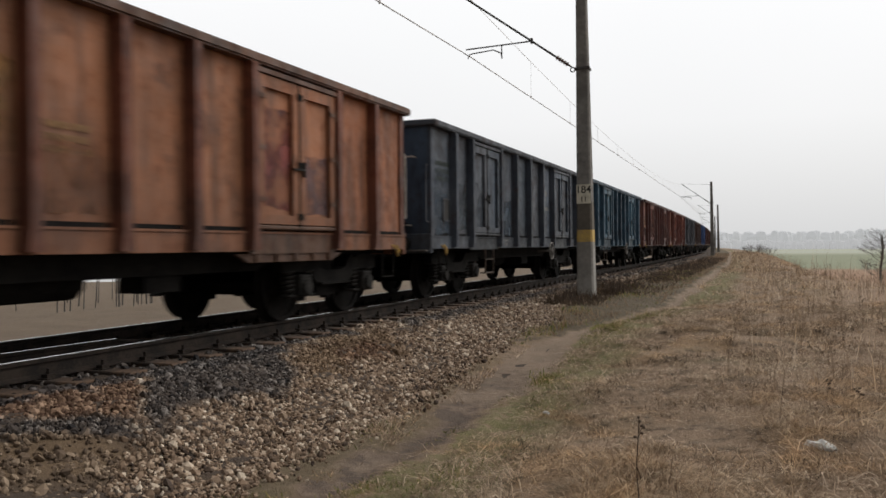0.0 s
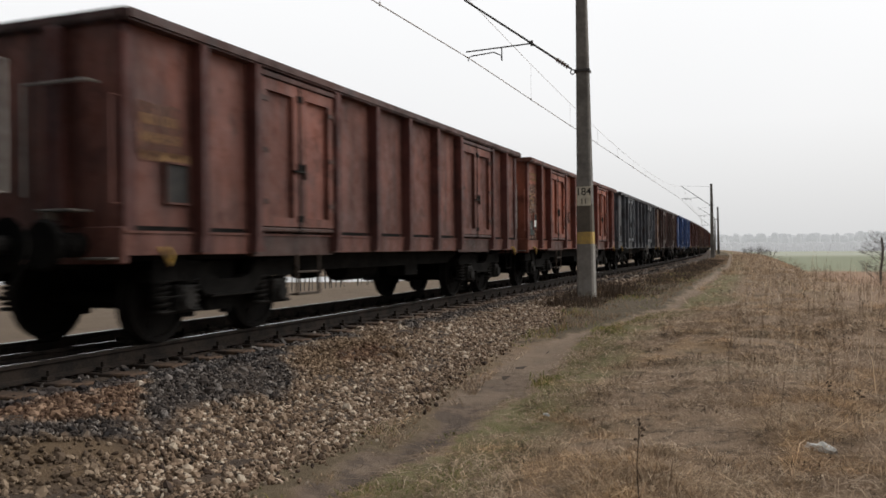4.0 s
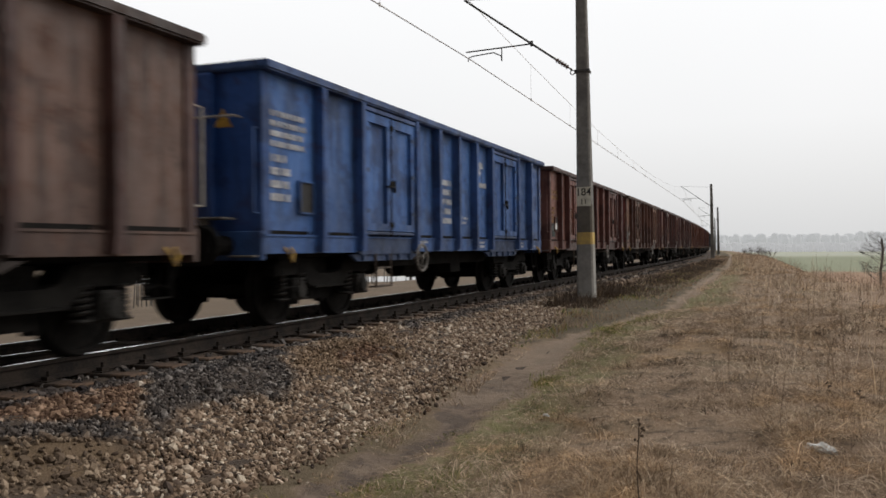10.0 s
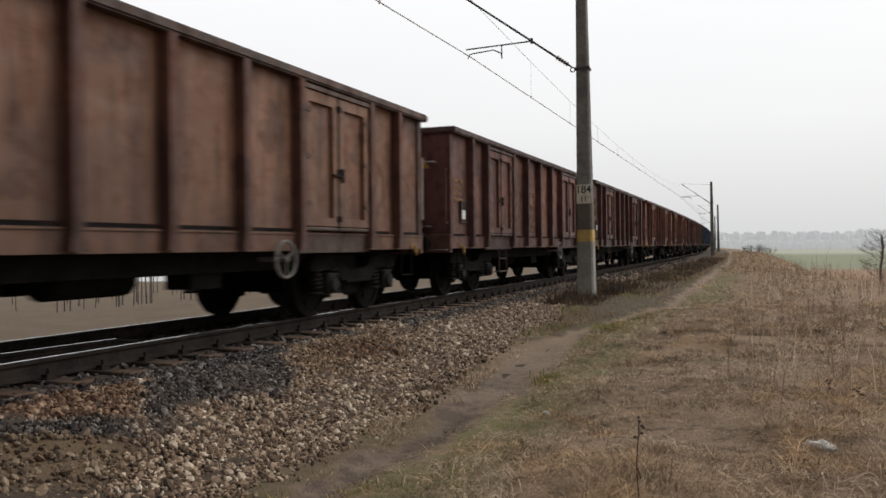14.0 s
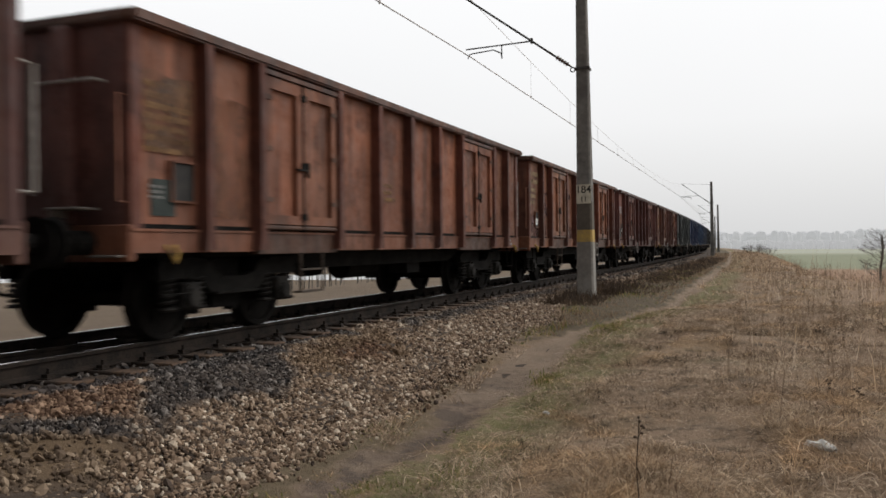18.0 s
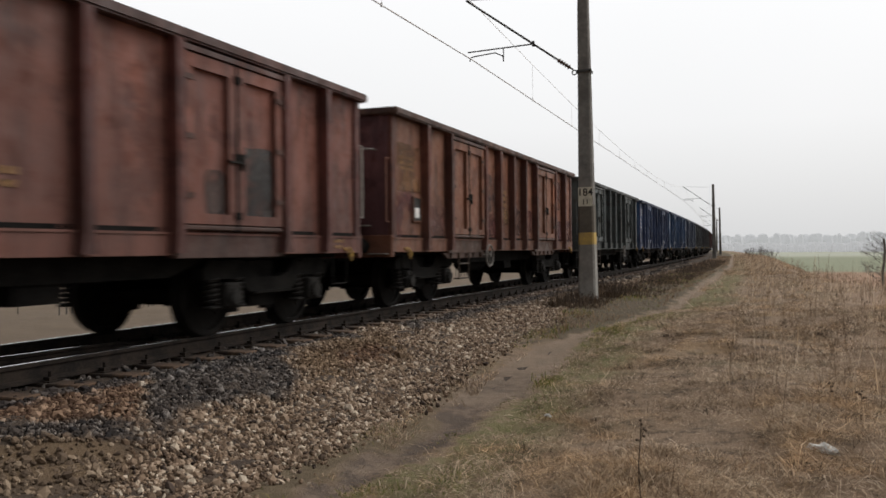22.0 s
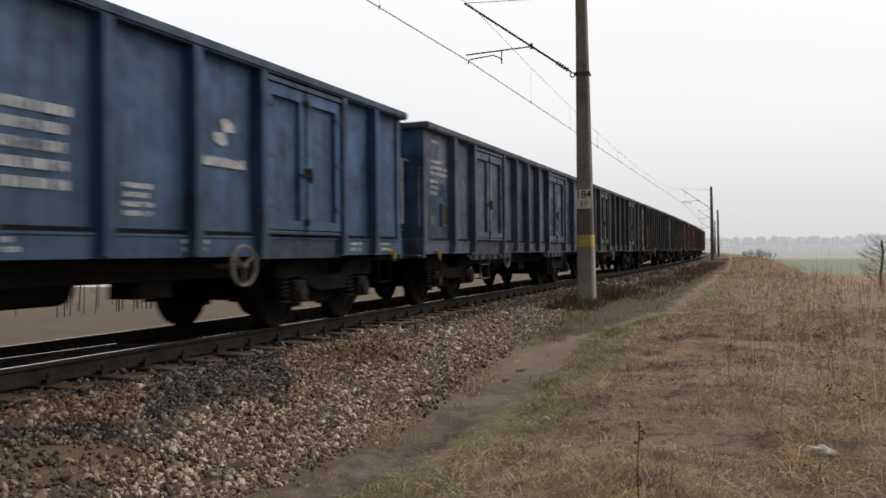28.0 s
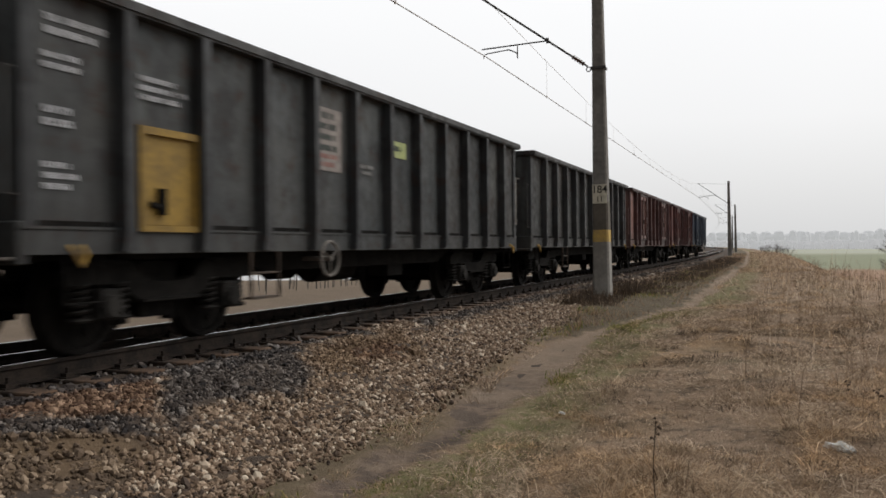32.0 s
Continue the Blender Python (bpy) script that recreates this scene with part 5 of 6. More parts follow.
        bm = bmesh.new()
        c = (sgn * (PROUD + 0.005), at(8.3), 0.84)
        ring(bm, c, (1, 0, 0), 0.22, 0.020, 24, 6)
        for i in range(3):
            a = math.pi / 6 + i * math.pi * 2 / 3
            tube(bm, c, (c[0], c[1] + 0.22 * math.cos(a), c[2] + 0.22 * math.sin(a)), 0.013, 5)
        tube(bm, (sgn * 1.1, c[1], c[2]), (c[0] + sgn * 0.03, c[1], c[2]), 0.03, 8)
        part("brake_wheel", bm, BRIGHT_BAR, w, "spoked handbrake wheel")
        # lashing brackets near the ends
        for y in (0.42, BODY - 0.42):
            bm = bmesh.new()
            xs = sgn * (SIDE + 0.05)
            pipe(bm, ((xs - sgn * 0.03, at(y) - 0.07, 1.02), (xs + sgn * 0.04, at(y) - 0.06, 0.94), (xs + sgn * 0.05, at(y), 0.84), (xs + sgn * 0.04, at(y) + 0.06, 0.94), (xs - sgn * 0.03, at(y) + 0.07, 1.02)), 0.018)
            part("tow_hook", bm, STEP_YELLOW, w, "dirty yellow tow hook")
        for y in (0.55, BODY - 0.55):
            bm = bmesh.new()
            xs = sgn * (SIDE - 0.02)
            pipe(bm, ((xs, at(y) - 0.2, 0.96), (xs, at(y) - 0.2, 0.52), (xs, at(y) + 0.2, 0.52), (xs, at(y) + 0.2, 0.96)), 0.016)
            part("shunter_step", bm, GEAR, w)
    for sgn in (-1, 1):
        y = at(FRONT) if sgn < 0 else at(BODY)
        bm = bmesh.new()
        box(bm, -SIDE + 0.03, SIDE - 0.03, *sorted((y, y - sgn * 0.05)), SILL1 - 0.05, RIM0 + 0.02)
        paint_part("end_wall", bm, w)
        bm = bmesh.new()
        box(bm, -SIDE - 0.03, SIDE + 0.03, *sorted((y + sgn * 0.03, y - sgn * 0.06)), 0.86, SILL1 + 0.05)
        rounded(bm, 0.012)
        paint_part("headstock", bm, w)
        bm = bmesh.new()
        box(bm, -SIDE - 0.06, SIDE + 0.06, *sorted((y + sgn * 0.075, y - sgn * 0.05)), RIM0 + 0.003, RIM1 - 0.003)
        rounded(bm, 0.022, 2)
        paint_part("end_rail", bm, w)
        for x in (-0.62, 0.62):
            bm = bmesh.new()
            a, b = sorted((y + sgn * 0.003, y + sgn * 0.11))
            box(bm, x - 0.11, x + 0.11, a, b, SILL1 + 0.05, RIM0)
            rounded(bm, 0.02)
            paint_part("end_post", bm, w)
        for sx in (-1, 1):
            bm = bmesh.new()
            x, yy = sx * (SIDE - 0.03), y + sgn * 0.17
            if sgn > 0:
                pipe(bm, ((x, y + sgn * 0.02, 2.5), (x, yy, 2.5), (x, yy, 1.45), (x, y + sgn * 0.02, 1.45)), 0.021)
                part("handrail", bm, PALE_BAR, w, "pale grab rail")
            else:
                # a slim upright by the corner and a rail across the end
                pipe(bm, ((x, y - 0.004, 2.42), (x, y - 0.09, 2.42), (x, y - 0.09, 1.42), (x, y - 0.004, 1.42)), 0.012)
                paint_part("handrail", bm, w, "thin grab rail by the corner")
                bm = bmesh.new()
                pipe(bm, ((sx * 1.08, y - 0.004, 2.56), (sx * 1.08, y - 0.14, 2.56), (sx * 0.30, y - 0.14, 2.56), (sx * 0.30, y - 0.14, 1.5)), 0.016)
                part("handrail", bm, PALE_BAR, w, "pale grab rail across the end wall")
            if sgn < 0:
                bm = bmesh.new()
                box(bm, *sorted((sx * 0.62, sx * 1.02)), y - 0.30, y - 0.035, 1.345, 1.37)
                box(bm, *sorted((sx * 0.66, sx * 0.70)), y - 0.28, y - 0.035, 1.27, 1.345)
                rounded(bm, 0.006)
                part("tread", bm, BRIGHT_BAR, w, "worn steel tread over the buffer")
                bm = bmesh.new()
                box(bm, *sorted((sx * (SIDE - 0.36), sx * (SIDE - 0.02))), y - 0.13, y - 0.035, 0.90, 0.925)
                rounded(bm, 0.006)
                part("tread", bm, BRIGHT_BAR, w, "worn steel tread at the corner")
        for sx in (-1, 1):
            buffer_part(w, sx, sgn)
        bm = bmesh.new()
        box(bm, -0.05, 0.05, *sorted((y, y + sgn * 0.42)), 0.98, 1.08)
        pipe(bm, ((0, y + sgn * 0.42, 1.02), (0, y + sgn * 0.5, 0.9), (0, y + sgn * 0.62, 0.86)), 0.03, 6)
        part("coupling", bm, GEAR, w)
        for x in (-0.32, 0.34):
            bm = bmesh.new()
            pipe(bm, ((x, y, 0.96), (x, y + sgn * 0.2, 0.82), (x, y + sgn * 0.42, 0.55), (x, y + sgn * 0.62, 0.6)), 0.026, 6)
            part("brake_hose", bm, GEAR, w)
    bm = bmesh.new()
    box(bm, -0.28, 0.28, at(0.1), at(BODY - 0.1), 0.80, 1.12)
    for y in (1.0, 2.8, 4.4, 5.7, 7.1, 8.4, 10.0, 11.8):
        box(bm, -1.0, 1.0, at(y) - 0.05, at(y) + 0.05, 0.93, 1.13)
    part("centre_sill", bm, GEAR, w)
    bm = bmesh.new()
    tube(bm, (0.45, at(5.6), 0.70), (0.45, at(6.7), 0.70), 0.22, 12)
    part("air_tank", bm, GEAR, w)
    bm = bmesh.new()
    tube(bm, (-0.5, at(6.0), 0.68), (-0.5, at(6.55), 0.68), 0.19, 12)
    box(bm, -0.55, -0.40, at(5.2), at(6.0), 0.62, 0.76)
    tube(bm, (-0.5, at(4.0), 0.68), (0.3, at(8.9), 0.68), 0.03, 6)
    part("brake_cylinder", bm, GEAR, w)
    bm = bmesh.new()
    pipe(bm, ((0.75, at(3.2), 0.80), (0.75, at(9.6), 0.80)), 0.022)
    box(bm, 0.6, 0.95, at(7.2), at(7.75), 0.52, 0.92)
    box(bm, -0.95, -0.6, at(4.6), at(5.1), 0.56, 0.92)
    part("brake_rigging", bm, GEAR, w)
    for y in (1.9, 10.9):
        build_bogie(w, at(y))
    return w


def colour_wagon(w, rgb, seed, end=None):
    rng = random.Random(int(seed * 1000))
    for ob in w.children_recursive:
        if ob.get("painted"):
            k, grey = (1, 1, 1), 0.0
            if ob.name.startswith("handrail"):
                k, grey = (1.3, 1.3, 1.3), 0.03
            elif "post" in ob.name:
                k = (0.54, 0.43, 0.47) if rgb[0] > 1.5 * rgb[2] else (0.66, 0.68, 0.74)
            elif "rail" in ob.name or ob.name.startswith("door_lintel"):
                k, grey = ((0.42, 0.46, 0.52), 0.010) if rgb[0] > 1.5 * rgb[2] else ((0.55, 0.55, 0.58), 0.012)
            # hinges, door sills, beams and sill plates below doors: darker tone
            elif ob.get("dark_tone"):
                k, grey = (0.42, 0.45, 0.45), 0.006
            elif "panel" in ob.name or ob.name.startswith("door"):
                f, warm = rng.uniform(0.84, 1.22), rng.uniform(-0.05, 0.05)
                k = (f * (1 + warm), f * (1 - 0.3 * warm), f * (1 - warm))
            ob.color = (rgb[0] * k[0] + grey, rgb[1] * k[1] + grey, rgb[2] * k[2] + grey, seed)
    if end:
        for ob in w.children:
            if ob.name.startswith(("end_wall", "end_post")) and ob.data.vertices[0].co.y < 0:
                ob.color = (*end, seed)


def spot(w, y):
    """The same place in its bay on a wagon of either make."""
    return at(float(np.interp(y, BAYS, BAYS_WIDE)) if w.get("wide_bays") else y)


def repaint(w, y, z, wide, high, rgb, seed, on_door=False, ragged=0.03, thin=True):
    """A patch of other paint on a panel, with a ragged outline."""
    rng = random.Random(int(seed * 1000) + int(y * 50) + int(z * 70))
    bm = bmesh.new()
    x0 = SIDE + (0.040 if on_door else 0.002)
    y0 = spot(w, y)
    wide = spot(w, y + wide) - y0
    out = []
    for a, b in (((0, 0), (1, 0)), ((1, 0), (1, 1)), ((1, 1), (0, 1)), ((0, 1), (0, 0))):
        for q in range(5):
            t = q / 5
            out.append((y0 + wide * (a[0] + (b[0] - a[0]) * t) + rng.uniform(-ragged, ragged), z + high * (a[1] + (b[1] - a[1]) * t) + rng.uniform(-ragged, ragged)))
    plate(bm, out, x0, x0 + 0.004)
    ob = part("repainted_patch", bm, THIN_PAINT if thin else PAINT, w)
    ob.color = (*rgb, seed)


def text_block(w, y, z, lines, wide, high, material, seed, x=None):
    """Lines of unreadable stencilled writing, each a row of broken bars."""
    rng = random.Random(seed)
    x0 = SIDE + 0.003 if x is None else x
    for i in range(lines):
        bm = bmesh.new()
        p, zz, reach = 0.0, z - i * high * 1.75, wide * rng.uniform(0.7, 1.0)
        while p < reach:
            q = high * rng.uniform(0.42, 0.8)
            box(bm, x0, x0 + 0.003, spot(w, y) + p, spot(w, y) + p + q, zz, zz + high)
            p += q + high * rng.choice((0.18, 0.18, 0.18, 0.6))
        tagged(part("stencil_line", bm, material, w), kind="stuff")


def emblem(w, y, z, size, material):
    """A winged emblem as two plain slanted shapes, with a bar of writing below."""
    x0, x1 = SIDE + 0.003, SIDE + 0.007
    for sgn in (-1, 1):
        bm = bmesh.new()
        c = spot(w, y)
        out = [(c - sgn * size * 0.05, z), (c + sgn * size * 0.5, z + sgn * size * 0.05), (c + sgn * size * 0.42, z + sgn * size * 0.28), (c + sgn * size * 0.1, z + sgn * size * 0.4), (c - sgn * size * 0.12, z + sgn * size * 0.3)]
        plate(bm, out if sgn > 0 else out[::-1], x0, x1)
        part("emblem", bm, material, w)
    bm = bmesh.new()
    rng, p = random.Random(int(y * 100)), c - size * 1.0
    while p < c + size * 0.95:
        q = rng.uniform(0.045, 0.075)
        box(bm, x0, x1, p, p + q, z - size * 0.95, z - size * 0.95 + rng.uniform(0.085, 0.11))
        p += q + 0.010
    tagged(part("emblem_line", bm, material, w), kind="stuff")


def label_holder(w, y=0.74, z=1.46, card=False):
    """The framed board for the wagon's waybill, with or without a white card."""
    y -= 0.26 if w.get("wide_bays") else 0.0
    bm = bmesh.new()
    x = SIDE + 0.003
    box(bm, x, x + 0.012, at(y), at(y + 0.33), z, z + 0.38)
    board = part("label_board", bm, BLACK_MARK, w, "dark framed waybill board")
    bm = bmesh.new()
    for a, b, c, d in ((y - 0.02, y + 0.35, z - 0.02, z + 0.0), (y - 0.02, y + 0.35, z + 0.38, z + 0.40), (y - 0.02, y, z, z + 0.38), (y + 0.33, y + 0.35, z, z + 0.38)):
        box(bm, x, x + 0.035, at(a), at(b), c, d)
    ob = part("board_frame", bm, PAINT, board)
    ob["painted"] = 1
    if card:
        bm = bmesh.new()
        box(bm, x + 0.012, x + 0.016, at(y + 0.08), at(y + 0.26), z + 0.05, z + 0.22)
        part("card", bm, CARD, board, "white paper card")


def dark_plate(w, y=0.18, z=1.30, wide=0.36, high=0.36, lines=3):
    """A dark painted panel with rows of small white writing."""
    bm = bmesh.new()
    x = SIDE + 0.003
    box(bm, x, x + 0.005, at(y), at(y + wide), z, z + high)
    part("data_panel", bm, PANEL_GREEN, w)
    text_block(w, y + 0.04, z + high - 0.09, lines, wide - 0.14, 0.03, GREY_MARK, int(y * 90) + lines, x + 0.005)


def triangle(w, material):
    """A small warning triangle on the end wall."""
    bm = bmesh.new()
    y = at(FRONT) - 0.004
    a = [(0.70, 2.45), (0.96, 2.45), (0.83, 2.68)]
    f = [bm.verts.new((x, y, z)) for x, z in a]
    b = [bm.verts.new((x, y + 0.004, z)) for x, z in a]
    bm.faces.new(f), bm.faces.new(b[::-1])
    for k in range(3):
        bm.faces.new((f[k], b[k], b[(k + 1) % 3], f[(k + 1) % 3]))
    part("warning_triangle", bm, material, w)


CARD = plain("white_card", (0.75, 0.75, 0.73), (0.60, 0.60, 0.58), 12, 0.7)
PANEL_GREEN = plain("dark_green_panel", (0.020, 0.028, 0.026), (0.04, 0.05, 0.046), 8, 0.8)
GREY_MARK = mark("worn_grey_lettering", (0.25, 0.25, 0.24), (0.12, 0.12, 0.118), 9, 0.85)
CREAM_MARK = mark("cream_lettering", (0.34, 0.27, 0.17), (0.20, 0.13, 0.07), 9, 0.85)
PINK_MARK = plain("faded_red_lettering", (0.26, 0.14, 0.12), (0.18, 0.10, 0.09), 9, 0.85)
PALE_SIGN = plain("faded_sign_paint", (0.27, 0.245, 0.225), (0.165, 0.145, 0.135), 9, 0.85)
LIME_MARK = plain("yellow_green_plate", (0.34, 0.38, 0.16), (0.26, 0.30, 0.14), 9, 0.8)
OCHRE = mark("ochre_lettering", (0.27, 0.16, 0.07), (0.16, 0.09, 0.05), 9, 0.85)


FIRST = 13.6          # where wagon 0 begins at the start
TEMPLATE = build_wagon(BAYS)
WIDE_TYPE = build_wagon(BAYS_WIDE)
PLAIN_TYPE = build_wagon(tuple(FRONT + (BODY - FRONT) * i / 12 for i in range(13)), False)
NARROW = (-1, 1, 5, 6, 14, 18)

CONSIST = (
    (-1, (0.194, 0.079, 0.037), "orange-brown weathered open freight wagon"),
    (0, (0.056, 0.069, 0.088), "dark grey sooty open freight wagon"),
    (1, (0.038, 0.088, 0.128), "steel-blue open freight wagon with white stencils"),
    (2, (0.136, 0.053, 0.040), "red-brown open freight wagon"),
    (3, (0.215, 0.070, 0.043), "brick-red open freight wagon"),
    (4, (0.084, 0.092, 0.104), "grey open freight wagon with black smudges"),
    (5, (0.094, 0.056, 0.044), "dull brown open freight wagon"),
    (6, (0.027, 0.083, 0.242), "bright blue open freight wagon with white stencils"),
    (7, (0.124, 0.050, 0.038), "dark red-brown open freight wagon"),
    (8, (0.134, 0.068, 0.043), "faded red-brown open freight wagon"),
    (9, (0.121, 0.054, 0.041), "rusty brown open freight wagon"),
    (10, (0.113, 0.053, 0.040), "rusty brown open freight wagon with ochre patches"),
    (11, (0.188, 0.074, 0.041), "orange-brown rusty open freight wagon"),
    (12, (0.196, 0.078, 0.040), "rust-orange open freight wagon with a purple patch"),
    (13, (0.136, 0.053, 0.039), "red-brown open freight wagon with white stencils"),
    (14, (0.160, 0.068, 0.040), "patched orange and red open freight wagon"),
    (15, (0.052, 0.064, 0.064), "dark grey-green open freight wagon"),
    (16, (0.038, 0.064, 0.140), "dark blue open freight wagon with white stencils"),
    (17, (0.030, 0.073, 0.155), "blue open freight wagon with white emblem"),
    (18, (0.066, 0.090, 0.140), "grey-blue sooty open freight wagon"),
    (19, (0.046, 0.054, 0.059), "sooty black open freight wagon"),
    (20, (0.036, 0.040, 0.041), "dark grey doorless open freight wagon with a yellow panel"),
    (21, (0.044, 0.047, 0.047), "dark grey open freight wagon"),
    (22, (0.118, 0.065, 0.057), "faded brown open freight wagon"),
    (23, (0.111, 0.040, 0.035), "dark red open freight wagon"),
    (24, (0.046, 0.066, 0.095), "dark blue open freight wagon at the train's end"),
)
# leading end walls, deeper and mostly darker in colour than the flanks
END_COLOURS = {0: (0.030, 0.050, 0.082), 1: (0.026, 0.085, 0.165), 4: (0.046, 0.055, 0.068), 6: (0.012, 0.052, 0.200), 8: (0.130, 0.032, 0.030), 9: (0.090, 0.035, 0.034),
               11: (0.095, 0.040, 0.034), 12: (0.110, 0.046, 0.030), 13: (0.085, 0.032, 0.028), 14: (0.092, 0.040, 0.044), 16: (0.028, 0.070, 0.165), 18: (0.028, 0.080, 0.175)}
# slack in the couplings: metres by which a wagon stands further back
SLACK = {-1: -0.08, 0: -0.04, 1: -0.06, 2: 0.22, 3: 0.08, 4: 0.07, 5: -0.04, 6: 0.04, 7: -0.04, 8: -0.16, 9: 0.11, 11: 0.08, 14: -0.03, 15: -0.06, 17: 0.12, 18: -0.04, 20: -0.08}
NO_BRAKE_WHEEL = (-1, 2, 11, 22, 23)
FORE_BRAKE_WHEEL = (6, 13, 14, 18, 19, 20)   # the handbrake by the leading bogie

WAGONS = []
BY_NUMBER = {}
for number, rgb, label in CONSIST:
    source = PLAIN_TYPE if number in (20, 21) else TEMPLATE if number in NARROW else WIDE_TYPE
    w = copy_thing(source, rail_pose(FIRST + PITCH * number + BODY / 2 + SLACK.get(number, 0.0)))
    tagged(w, label)
    w["wide_bays"] = int(source == WIDE_TYPE)
    for ob in list(w.children):
        if ob.name.startswith("brake_wheel"):
            if number in NO_BRAKE_WHEEL:
                bpy.data.objects.remove(ob)
            elif number in FORE_BRAKE_WHEEL:
                ob.location.y = 4.45 - 8.3
            elif number == 1:
                ob.location.y = 7.65 - 8.3
    WAGONS.append((number, w))
    BY_NUMBER[number] = w


def dispose(ob):
    for o in (*ob.children_recursive, ob):
        bpy.data.objects.remove(o)


dispose(TEMPLATE)
dispose(WIDE_TYPE)
dispose(PLAIN_TYPE)

# boards and cards
for number in range(-1, 20):
    label_holder(BY_NUMBER[number], card=number in (3, 7, 8, 9, 10, 12, 13, 14))
for number in (3, 7, 8, 10, 11, 13, 18):
    dark_plate(BY_NUMBER[number])
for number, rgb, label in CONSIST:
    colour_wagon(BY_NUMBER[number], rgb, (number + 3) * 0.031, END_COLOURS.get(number))

